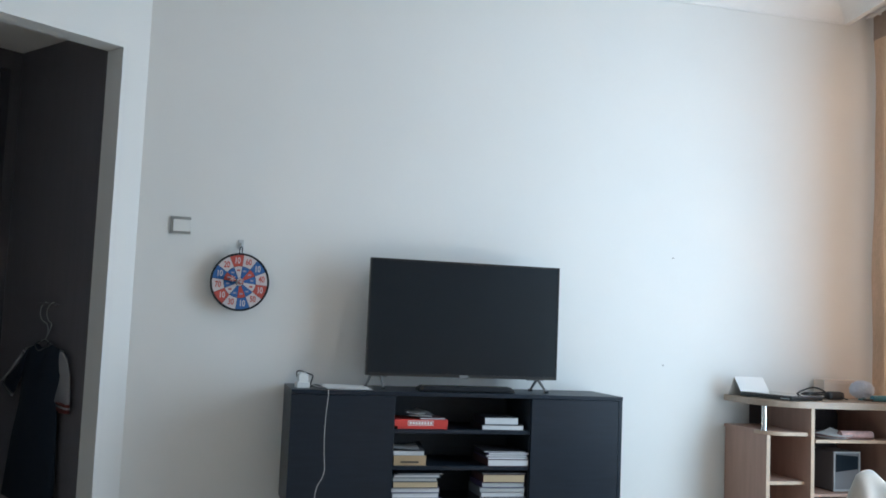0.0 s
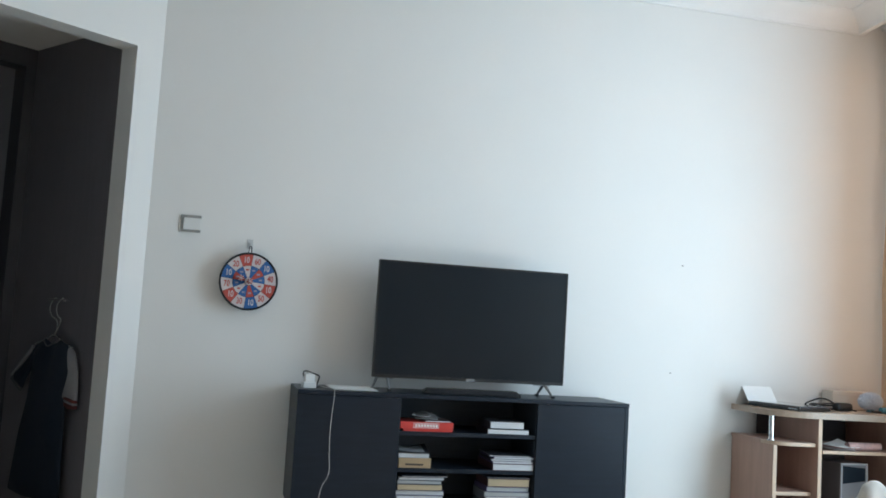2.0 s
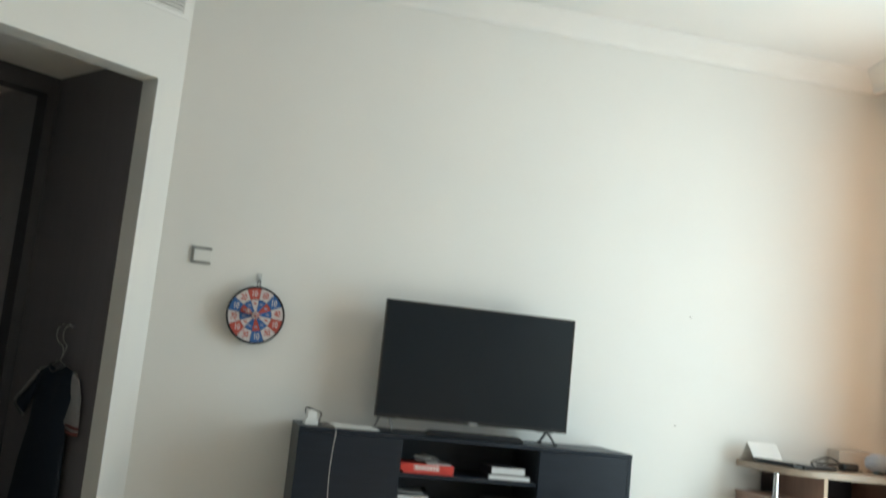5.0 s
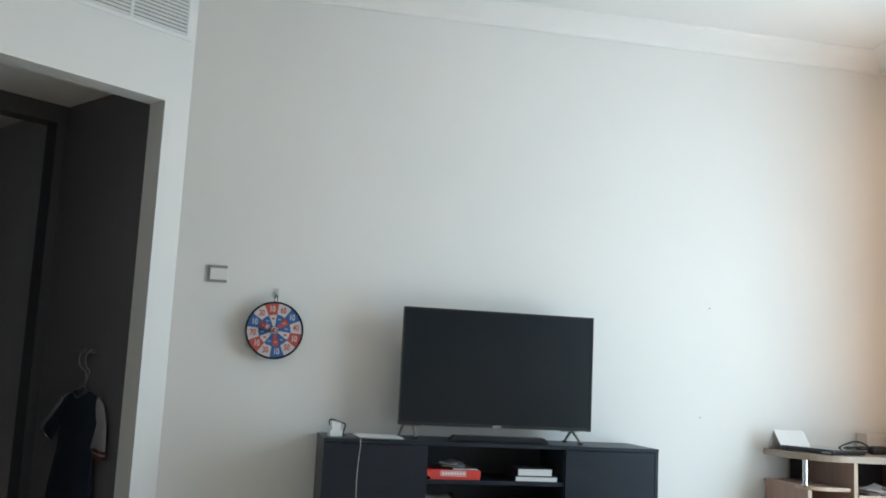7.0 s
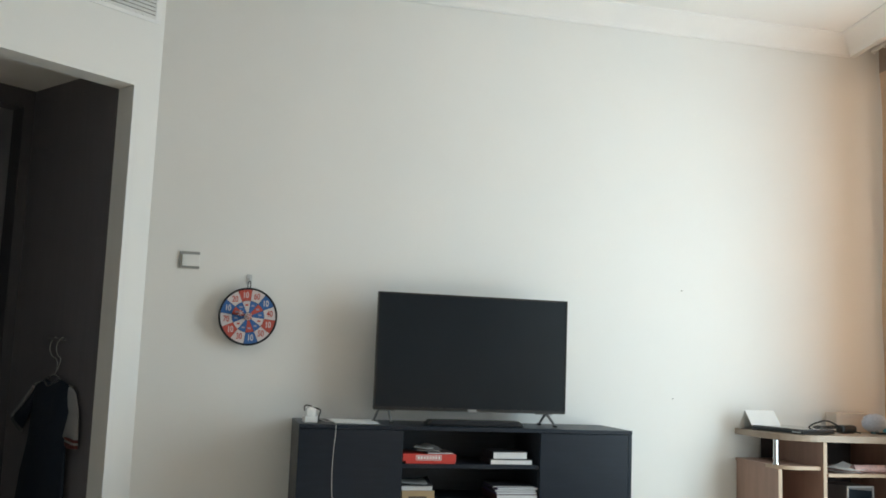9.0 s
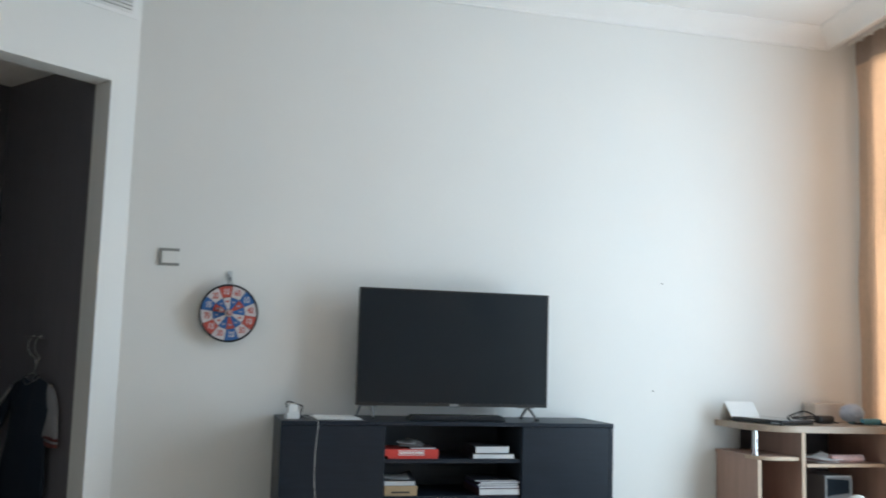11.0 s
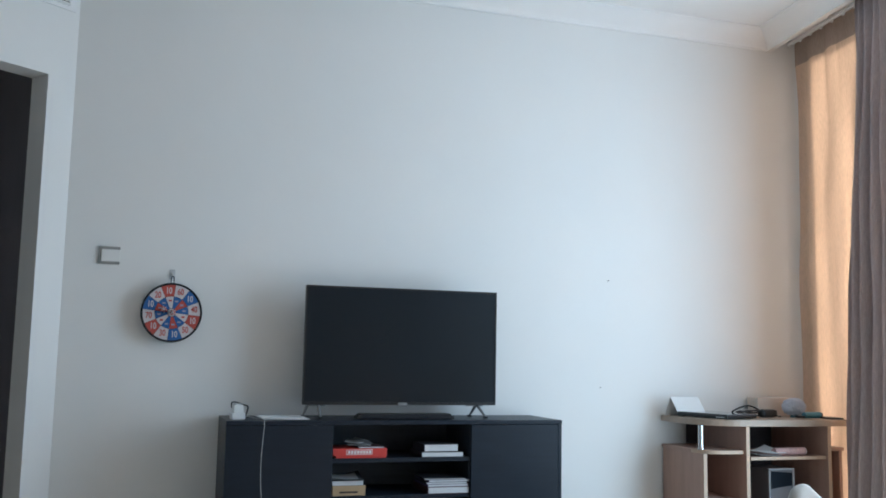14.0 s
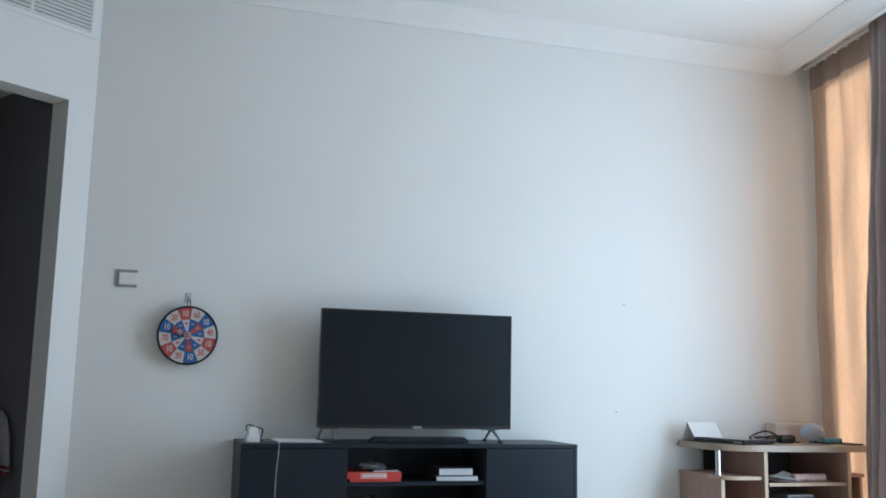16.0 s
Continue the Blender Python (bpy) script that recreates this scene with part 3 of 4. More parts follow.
def sheet(w, d, curl, seed, n=12):
    rnd = random.Random(seed)
    bm = bmesh.new()
    top = [[None] * (n + 1) for _ in range(n + 1)]
    bot = [[None] * (n + 1) for _ in range(n + 1)]
    p = rnd.uniform(0, 3)
    for i in range(n + 1):
        for j in range(n + 1):
            u, v = i / n, j / n
            z = 0.0012 + curl * (u * u * v + 0.4 * (1 - u) ** 3) + 0.0008 * (1 + math.sin(5 * u + p))
            top[i][j] = bm.verts.new(((u - 0.5) * w, (v - 0.5) * d, z + 0.0006))
            bot[i][j] = bm.verts.new(((u - 0.5) * w, (v - 0.5) * d, z))
    for i in range(n):
        for j in range(n):
            bm.faces.new((top[i][j], top[i + 1][j], top[i + 1][j + 1], top[i][j + 1]))
            bm.faces.new((bot[i][j], bot[i][j + 1], bot[i + 1][j + 1], bot[i + 1][j]))
    for i in range(n):
        bm.faces.new((top[i][0], bot[i][0], bot[i + 1][0], top[i + 1][0]))
        bm.faces.new((top[i][n], top[i + 1][n], bot[i + 1][n], bot[i][n]))
        bm.faces.new((top[0][i], top[0][i + 1], bot[0][i + 1], bot[0][i]))
        bm.faces.new((top[n][i], bot[n][i], bot[n][i + 1], top[n][i + 1]))
    return bm


for k, (x, y, rz) in enumerate(((0.985, -0.225, 1.5), (0.992, -0.215, -1.0))):
    ob = smooth(part("sheet_of_paper", sheet(0.205, 0.29, 0.0016, k + 2), PAPER), 60)
    ob.matrix_world = pose(x, y, TOP + 0.0002 + 0.002 * k, 0, 0, rz)
    tagged(ob, "white sheet of paper lying on the black cabinet", "paper", "papers on the cabinet")

plug = thing("plug_adapter", (0.780, -0.29, TOP), 8, label="white mains plug adapter standing on the cabinet", category="plug adapter")
part("base", box((-0.030, -0.026, 0.0), (0.030, 0.026, 0.028), 0.004), PLASTICWHITE, plug)
part("block", box((-0.022, -0.022, 0.0275), (0.020, 0.022, 0.064), 0.004), PLASTICWHITE, plug)
for x in (-0.010, 0.010):
    part("pin", box((x - 0.003, -0.004, 0.0635), (x + 0.003, 0.004, 0.072), 0.001), METAL, plug)
lead = part("black_cable", tube([(0.756, -0.280, TOP + 0.050), (0.755, -0.262, TOP + 0.066), (0.764, -0.256, TOP + 0.074), (0.785, -0.254, TOP + 0.071), (0.806, -0.256, TOP + 0.063), (0.828, -0.262, TOP + 0.054), (0.824, -0.264, TOP + 0.028), (0.818, -0.262, TOP + 0.006), (0.84, -0.20, TOP + 0.004)], 0.0034, 8, 6), PLASTICBLACK)
tagged(smooth(lead, 60), "short black cable curled over a plug adapter", "cable")
wire = part("charging_cable", tube([(0.842, -0.06, TOP + 0.003), (0.850, -0.16, TOP + 0.003), (0.863, -0.28, TOP + 0.004), (0.877, -0.37, TOP + 0.010), (0.884, -0.403, TOP + 0.004), (0.885, -0.411, TOP - 0.03), (0.880, -0.409, 0.62), (0.877, -0.409, 0.53), (0.880, -0.409, 0.44), (0.885, -0.409, 0.372), (0.876, -0.411, 0.335), (0.858, -0.413, 0.305), (0.848, -0.416, 0.265), (0.846, -0.42, 0.18), (0.85, -0.43, 0.05), (0.87, -0.46, 0.004), (0.95, -0.5, 0.004)], 0.0011, 8, 6), PLASTICWHITE)
tagged(smooth(wire, 60), "thin white charging cable hanging down the cabinet front", "cable")


# ---- what stands in the middle shelves ----
def book(name, x0, x1, z, h, y=-0.375, depth=0.18, pages=PAGES, cover=COVERSHADED, rz=0.0, label="", category="book", group="books in the cabinet", hard=True):
    w = x1 - x0
    b = thing(name, ((x0 + x1) / 2, y + depth / 2, z), rz, label, category, group)
    c = 0.0022 if hard else 0.0008
    part("page_block", box((-w / 2 + 0.003, -depth / 2 + 0.002, c), (w / 2 - 0.003, depth / 2 - 0.001, h - c)), pages, b)
    bm = bmesh.new()
    add_box(bm, (-w / 2, -depth / 2, 0), (w / 2, depth / 2, c))
    add_box(bm, (-w / 2, -depth / 2, h - c), (w / 2, depth / 2, h))
    add_box(bm, (-w / 2, depth / 2 - 0.001, c), (w / 2, depth / 2, h - c))
    add_box(bm, (-w / 2, -depth / 2, c), (-w / 2 + 0.0012, depth / 2 - 0.001, h - c))
    part("cover", bm, cover, b)
    return b


S1, S2, S3 = 0.5512, 0.3862, 0.2132
game = thing("board_game_box", (1.322, -0.285, S1), 1.0, "flat red board game box with a white title plate", "board game")
part("tray", box((-0.111, -0.093, 0), (0.123, 0.093, 0.035), 0.001), RED, game)
part("lid", box((-0.125, -0.095, 0.012), (0.125, 0.095, 0.043), 0.001), RED, game)
plate = bmesh.new()
for lo, hi in (((-0.064, -0.0962, 0.0155), (0.056, -0.0950, 0.0175)), ((-0.064, -0.0962, 0.0365), (0.056, -0.0950, 0.0385)), ((-0.064, -0.0962, 0.0175), (-0.062, -0.0950, 0.0365)), ((0.054, -0.0962, 0.0175), (0.056, -0.0950, 0.0365))):
    add_box(plate, lo, hi)
part("title_border", plate, PAPER, game, "white title border")
for k in range(8):
    x = -0.056 + 0.0138 * k
    part("title_bar", box((x, -0.0962, 0.0205), (x + 0.0095, -0.0950, 0.0335)), PAPER, game)
book("notepad", 1.312, 1.436, S1 + 0.0435, 0.007, -0.372, 0.13, PAGES, COVERRED, 3, "thin white notepad on the red game box", "notepad", hard=False)
book("leaflet", 1.285, 1.395, S1 + 0.0515, 0.008, -0.340, 0.12, PAGESGREY, COVERDARK, -12, "small grey leaflets lying on the game box", "leaflet", hard=False)
for k, (x, y, w, rz) in enumerate(((1.330, -0.300, 0.105, 9), (1.312, -0.315, 0.085, -17), (1.322, -0.305, 0.070, 24))):
    ob = smooth(part("leaflet", sheet(w, 0.11, 0.009, 40 + k), (GREYPAPER, PAPER, GREYPAPER)[k]), 60)
    ob.matrix_world = pose(x, y, S1 + 0.0598 + 0.0055 * k, 0, 0, rz)
    tagged(ob, "small curled grey leaflet on the game box", "leaflet", "leaflets on the game box")
book("book", 1.614, 1.818, S1, 0.024, -0.385, 0.20, PAGES, COVERDARK, -1.0, "white paperback lying flat on the upper shelf")
book("book", 1.624, 1.792, S1 + 0.0245, 0.034, -0.378, 0.18, PAGES, COVERDARK, 1.0, "thick white book on top of a paperback")

carton = thing("cardboard_box", (1.276, -0.29, S2), 0.5, "small brown cardboard box with faint dark print", "box")
part("body", box((-0.075, -0.09, 0), (0.075, 0.09, 0.043), 0.001), CARDBOARD, carton)
part("flap", box((-0.076, -0.091, 0.034), (0.076, -0.0885, 0.0445), 0.0005), CARDBOARD, carton)
part("print_bar", box((-0.044, -0.0918, 0.012), (0.040, -0.0899, 0.020)), INK, carton)
book("notebook", 1.199, 1.345, S2 + 0.0448, 0.021, -0.376, 0.19, PAGES, COVERSHADED, 0, "white notebook on the cardboard box", "notebook", hard=False)
folder = thing("folder", (1.275, -0.285, S2 + 0.066), -5, "dark document folder with a raised corner", "folder")
fl = sheet(0.15, 0.20, 0.022, 9)
smooth(part("cover", fl, COVERDARK, folder), 60)
smooth(part("loose_sheet", sheet(0.12, 0.15, 0.012, 12), PAGESGREY, folder), 60).matrix_local = Matrix.Translation((-0.005, 0, 0.003))
book("book", 1.645, 1.846, S2, 0.031, -0.390, 0.25, PAGES, COVERRED, 0, "hardback with a maroon cover lying on the shelf")
zz = S2 + 0.0315
for k, (h, dx, rz) in enumerate(((0.011, 0.0, 0.5), (0.009, -0.004, -1.5), (0.010, 0.003, 1.0), (0.006, -0.010, -3.0))):
    book("magazine", 1.643 + dx, 1.843 + dx, zz, h, -0.388, 0.22, PAGES, COVERDARK if k % 2 else COVERPURPLE, rz, "glossy white magazine in a low pile", "magazine", "magazines in the cabinet", hard=False)
    zz += h + 0.0004
zz = S3
for k, (h, x0, x1, pg, cv, rz) in enumerate(((0.026, 1.200, 1.430, PAGESGREY, COVERPURPLE, 0), (0.024, 1.198, 1.418, PAGES, COVERSHADED, 1), (0.022, 1.197, 1.424, PAGES, COVERPURPLE, -1),
                                             (0.028, 1.200, 1.412, PAGESTAN, COVERDARK, 0.5), (0.016, 1.203, 1.410, PAGESGREY, COVERSHADED, -1), (0.014, 1.204, 1.420, PAGES, COVERSHADED, 1.5), (0.007, 1.215, 1.432, PAGES, COVERDARK, 3))):
    book("book", x0, x1, zz, h, -0.385 + 0.004 * (k % 3), 0.19, pg, cv, rz, "worn book in a tall pile on the bottom shelf")
    zz += h + 0.0004
zz = S3
for k, (h, x0, x1, pg, cv, rz) in enumerate(((0.030, 1.612, 1.840, PAGESGREY, COVERDARK, 0), (0.022, 1.618, 1.832, PAGES, COVERSHADED, 1), (0.021, 1.614, 1.834, PAGESGREY, COVERSHADED, -1),
                                             (0.023, 1.622, 1.830, PAGESGREY, COVERPURPLE, 0.5), (0.037, 1.628, 1.832, PAGESTAN, COVERRED, -0.5), (0.006, 1.620, 1.835, PAGESGREY, COVERDARK, 2))):
    book("book", x0, x1, zz, h, -0.385 + 0.004 * (k % 2), 0.20, pg, cv, rz, "yellowed book in a pile on the bottom shelf")
    zz += h + 0.0004

# ---- the desk in the corner ----
DZ0, DZ1 = 0.690, 0.722
BACK = -0.012


def make_desk():
    o = Vector((3.5, -0.25, 0))
    d = thing("computer_desk", tuple(o), label="beech laminate computer desk with curved top and open shelves", category="desk")

    board = [d]

    def b(name, lo, hi, mat=BEECH, bev=0.001, label=""):
        """A board of the desk; an edging strip belongs to the board before it."""
        ob = part(name, box(Vector(lo) - o, Vector(hi) - o, bev), mat, board[0] if name == "edging" else d, label)
        if name != "edging":
            board[0] = ob
        return ob

    def slab(name, front, x1, z0, z1, mat, label=""):
        """A shelf whose front edge swings round from the left-hand end."""
        out = [(front[0][0], BACK)] + front + [(x1, BACK)]
        return part(name, prism([(x - o.x, y - o.y) for x, y in out], z0, z1, "xy", 0.002), mat, d, label)

    def swing(x0, y0, rx, ry, n=10):
        return [(x0 + rx * (1 - math.cos(radians(90 * k / n))), y0 - ry * math.sin(radians(90 * k / n))) for k in range(n + 1)]

    front = swing(3.090, -0.22, 0.222, 0.245) + [(3.45, -0.478), (3.60, -0.488), (3.80, -0.493), (3.90, -0.487), (3.955, -0.470)]
    slab("desktop", front, 3.955, DZ0, DZ1, BEECHTOP, "pale wood worktop with a rounded corner")
    P1, P2, F1, F2 = 3.318, 3.800, -0.452, -0.478
    b("partition", (P1, F1, 0), (P1 + 0.018, BACK, DZ0))
    b("edging", (P1 - 0.001, F1 - 0.003, 0), (P1 + 0.019, F1, DZ0 - 0.001), EDGING, 0)
    b("partition", (P2, F2, 0), (P2 + 0.018, BACK, DZ0))
    b("edging", (P2 - 0.001, F2 - 0.003, 0), (P2 + 0.019, F2, DZ0 - 0.001), EDGING, 0)
    b("side_panel", (3.100, -0.400, 0), (3.118, BACK, 0.548))
    b("edging", (3.099, -0.403, 0), (3.119, -0.400, 0.548), EDGING, 0)
    bowed = slab("shelf", [(3.094, -0.30)] + [(3.094 + 0.10 * (1 - math.cos(radians(9 * k))), -0.30 - 0.125 * math.sin(radians(9 * k))) for k in range(1, 11)] + [(P1 - 0.001, -0.432)], P1 - 0.001, 0.549, 0.566, BEECH)
    bow = [(3.094 + 0.10 * (1 - math.cos(radians(9 * k))), -0.30 - 0.125 * math.sin(radians(9 * k))) for k in range(11)] + [(P1 - 0.001, -0.432)]
    rim = [(x - 0.0006 - o.x, y - 0.0006 - o.y) for x, y in bow] + [(x - 0.003 - o.x, y - 0.0035 - o.y) for x, y in bow[:0:-1]] + [(bow[0][0] - 0.003 - o.x, bow[0][1] - o.y)]
    part("edging", prism(rim, 0.5485, 0.5665, "xy"), EDGING, bowed)
    b("shelf", (3.119, -0.400, 0.303), (P1 - 0.001, BACK, 0.320))
    b("edging", (3.119, -0.403, 0.303), (P1 - 0.001, -0.400, 0.320), EDGING, 0)
    b("shelf", (P1 + 0.019, -0.462, 0.520), (P2 - 0.001, BACK - 0.008, 0.536))
    b("edging", (P1 + 0.019, -0.465, 0.520), (P2 - 0.001, -0.462, 0.536), EDGING, 0)
    b("shelf", (P1 + 0.019, -0.45, 0.250), (P2 - 0.001, BACK - 0.008, 0.266))
    b("back_panel", (3.119, BACK - 0.006, 0.05), (P1 - 0.001, BACK - 0.001, 0.548))
    b("back_panel", (P1 + 0.019, BACK - 0.006, 0.05), (P2 - 0.001, BACK - 0.001, 0.519), DARKBEECH)
    # Grey board added in place of the shaded room wall behind this bay.
    b("back_panel", (P1 + 0.019, BACK - 0.006, 0.537), (P1 + 0.104, BACK - 0.001, DZ0 - 0.001), PLASTICGREY)
    b("back_panel", (P1 + 0.105, BACK - 0.006, 0.537), (P2 - 0.001, BACK - 0.001, DZ0 - 0.001), DARKBEECH)
    b("back_panel", (3.245, BACK - 0.006, 0.567), (P1 - 0.001, BACK - 0.001, DZ0 - 0.001), DARKBEECH)
    b("side_shelf", (P2 + 0.019, -0.452, 0.560), (P2 + 0.125, -0.10, 0.577))
    b("side_panel", (P2 + 0.100, -0.445, 0), (P2 + 0.116, -0.10, 0.560))
    part("post", rod(Vector((3.118, -0.352, 0.566)) - o, Vector((3.118, -0.352, DZ0)) - o, 0.014, seg=24), CHROME, d, "chrome tube support")
    part("post_collar", rod(Vector((3.118, -0.352, 0.566)) - o, Vector((3.118, -0.352, 0.572)) - o, 0.020, seg=24), CHROME, d, "chrome tube support")
    return d


DARKBEECH = surface("dark_back_board", (0.065, 0.055, 0.06), 0.6, vary=0.12, scale=5, grain=60, bump=0.05, stretch=(7, 7, 0.7))
make_desk()

LAPLID = surface("laptop_lid", (0.06, 0.062, 0.068), 0.06, vary=0.1, scale=6, grain=200, bump=0.0, coat=0.6)
lap = thing("laptop", (3.272, -0.262, DZ1), 106.5, "closed black laptop with a glossy lid", "laptop")
part("base", box((-0.165, -0.118, 0.003), (0.165, 0.118, 0.017), 0.004), PLASTICBLACK, lap)
part("lid", box((-0.165, -0.118, 0.0175), (0.165, 0.118, 0.027), 0.004), LAPLID, lap, "glossy dark lid")
part("port_strip", box((-0.150, 0.1178, 0.008), (-0.095, 0.1188, 0.014)), METAL, lap, "silver sockets along the edge")
for x in (-0.14, 0.14):
    for y in (-0.09, 0.09):
        part("rubber_foot", rod((x, y, 0), (x, y, 0.004), 0.008, seg=10), PLASTICBLACK, lap)

# folded card standing like a tent, behind the laptop
card = thing("tent_card", (3.170, -0.118, DZ1 + 0.0272), 3, "white folded card standing like a tent on the desk", "card")
part("front_leaf", prism([(-0.062, 0.0), (-0.0605, 0.0), (0.0008, 0.074), (-0.0008, 0.074)], -0.088, 0.088, "yz"), PAPER, card)
part("back_leaf", prism([(0.0565, -0.027), (0.058, -0.027), (0.0012, 0.073), (-0.0003, 0.073)], -0.088, 0.088, "yz"), PAPER, card)
low = thing("carton", (3.755, -0.075, DZ1), 0, "low beige cardboard box against the wall", "box")
part("body", box((-0.118, -0.045, 0), (0.118, 0.045, 0.090), 0.002), PALECARD, low)
part("lid", box((-0.120, -0.047, 0.075), (0.120, 0.047, 0.098), 0.002), PALECARD, low)

# fluffy round duster with its teal grip
FLUFF = surface("grey_blue_fluff", (0.72, 0.77, 0.86), 0.95, vary=0.05, scale=40, grain=500, bump=0.6, sheen=0.6)
TEAL = surface("teal_plastic", (0.06, 0.26, 0.34), 0.4, vary=0.08, scale=10, grain=200, bump=0.02)
puff = thing("bath_puff", (3.785, -0.235, DZ1), label="fluffy grey-blue round puff on the desk", category="puff")
bm = bmesh.new()
rnd = random.Random(4)
for k in range(1500):
    zc = rnd.uniform(-1, 1)
    a = rnd.uniform(0, 2 * math.pi)
    r = math.sqrt(1 - zc * zc)
    n = Vector((r * math.cos(a), r * math.sin(a), zc))
    c = Vector((0, 0, 0.056)) + Vector((n.x * 0.066, n.y * 0.05, n.z * 0.046)) * rnd.uniform(0.86, 1.0)
    m = Matrix.Translation(c) @ n.to_track_quat("Z", "Y").to_matrix().to_4x4() @ Matrix.Rotation(rnd.uniform(0, 6), 4, "Z")
    bmesh.ops.create_cone(bm, cap_ends=True, segments=5, radius1=0.0042, radius2=0.0008, depth=0.013, matrix=m)
bmesh.ops.create_icosphere(bm, subdivisions=2, radius=1.0, matrix=Matrix.Translation((0, 0, 0.056)) @ Matrix.Diagonal((0.062, 0.046, 0.043, 1)))
part("fluff", bm, FLUFF, puff)
part("core", rod((0, 0, 0.0), (0, 0, 0.03), 0.02, seg=12), TEAL, puff)
tubeob = thing("hairbrush", (3.812, -0.335, DZ1), 4, "teal hairbrush with a dark end lying on the desk", "hairbrush")
part("grip", rod((-0.045, 0, 0.017), (0.062, 0, 0.017), 0.016, 0.017, 18), TEAL, tubeob)
part("end_cap", rod((0.062, 0, 0.017), (0.074, 0, 0.017), 0.0165, 0.014, 18), PLASTICBLACK, tubeob)
part("head", box((-0.095, -0.014, 0.004), (-0.045, 0.014, 0.014), 0.004), PLASTICBLACK, tubeob)

coil = part("power_cable", tube([(3.40, -0.22, DZ1 + 0.005), (3.38, -0.25, DZ1 + 0.030), (3.43, -0.25, DZ1 + 0.052), (3.48, -0.25, DZ1 + 0.062), (3.53, -0.25, DZ1 + 0.048), (3.56, -0.24, DZ1 + 0.030), (3.52, -0.23, DZ1 + 0.024), (3.44, -0.23, DZ1 + 0.032), (3.40, -0.25, DZ1 + 0.022), (3.46, -0.27, DZ1 + 0.034), (3.55, -0.26, DZ1 + 0.036), (3.60, -0.25, DZ1 + 0.020), (3.62, -0.22, DZ1 + 0.006), (3.56, -0.20, DZ1 + 0.006), (3.48, -0.19, DZ1 + 0.006)], 0.0045, 8, 6), PLASTICBLACK)
tagged(smooth(coil, 60), "black power cable in loose coils on the desk", "cable")
mouse = thing("charger_brick", (3.595, -0.262, DZ1), 8, "black laptop charger brick beside the cable", "charger")
part("brick", box((-0.055, -0.026, 0), (0.050, 0.026, 0.044), 0.018), PLASTICBLACK, mouse)
part("lead", tube([(0.045, 0, 0.014), (0.06, 0, 0.010), (0.075, -0.004, 0.005), (0.085, -0.01, 0.004)], 0.0035, 8, 4), PLASTICBLACK, mouse)
pad = part("flat_case", box((3.872, -0.43, DZ1), (3.948, -0.22, DZ1 + 0.008), 0.003), COVERDARK)
tagged(pad, "thin dark case lying at the desk's edge", "case")

# in the desk's compartments
PINKISH = surface("salmon_paper", (0.62, 0.40, 0.38), 0.7, vary=0.35, scale=40, grain=150, bump=0.05)
roll = thing("paper_roll", (3.62, -0.40, 0.536), 3, "rolled salmon and white papers on the desk shelf", "paper roll")
part("roll", rod((-0.10, 0, 0.020), (0.095, 0, 0.020), 0.020, seg=20), PINKISH, roll)
part("end", rod((0.095, 0, 0.020), (0.098, 0, 0.020), 0.0195, seg=20), PAPER, roll)
for k, (x, y, rz, mat) in enumerate(((3.45, -0.375, 8, PAPER), (3.44, -0.36, -6, PINKISH), (3.47, -0.385, 14, PAPER))):
    ob = smooth(part("sheet_of_paper", sheet(0.19, 0.14, 0.030, k + 20), mat), 60)
    ob.matrix_world = pose(x, y, 0.5365 + 0.006 * k, 0, 0, rz)
    tagged(ob, "crumpled loose paper on the desk shelf", "paper", "papers in the desk")

PCBODY = surface("pc_silver", (0.17, 0.17, 0.18), 0.4, metal=0.3, vary=0.06, scale=6, grain=200, bump=0.02)
PCFRAME = surface("pc_pale_frame", (0.33, 0.335, 0.345), 0.4, vary=0.06, scale=6, grain=200, bump=0.02)
pc = thing("mini_computer", (3.565, -0.31, 0.266), 0, "small silver computer case with a dark front window", "computer")
part("case", box((-0.076, -0.085, 0.004), (0.076, 0.10, 0.202), 0.004), PCBODY, pc)
fr = bmesh.new()
for lo, hi in (((-0.078, -0.096, 0.004), (0.078, -0.0855, 0.014)), ((-0.078, -0.096, 0.196), (0.078, -0.0855, 0.204)), ((-0.078, -0.096, 0.014), (-0.071, -0.0855, 0.192)), ((0.071, -0.096, 0.014), (0.078, -0.0855, 0.192))):
    add_box(fr, lo, hi)
part("front_frame", fr, PCFRAME, pc, "pale frame round the front")
# The slanted lower edge and grey panel below imitate a reflection on the glossy front.
part("window", prism([(-0.066, 0.100), (0.066, 0.116), (0.066, 0.180), (-0.066, 0.190)], -0.0935, -0.0922), SCREEN, pc, "dark part of the glossy front above a modelled reflection")
part("front_panel", box((-0.0708, -0.092, 0.0142), (0.0708, -0.0855, 0.1958)), PCBODY, pc)
for x in (-0.06, 0.06):
    part("foot", box((x - 0.01, -0.07, 0), (x + 0.01, 0.08, 0.0045)), PLASTICBLACK, pc)

# ---- armchair under a white sheet ----
LINEN = surface("white_linen_throw", (0.44, 0.42, 0.39), 0.9, vary=0.06, scale=8, grain=500, bump=0.3, sheen=0.3)


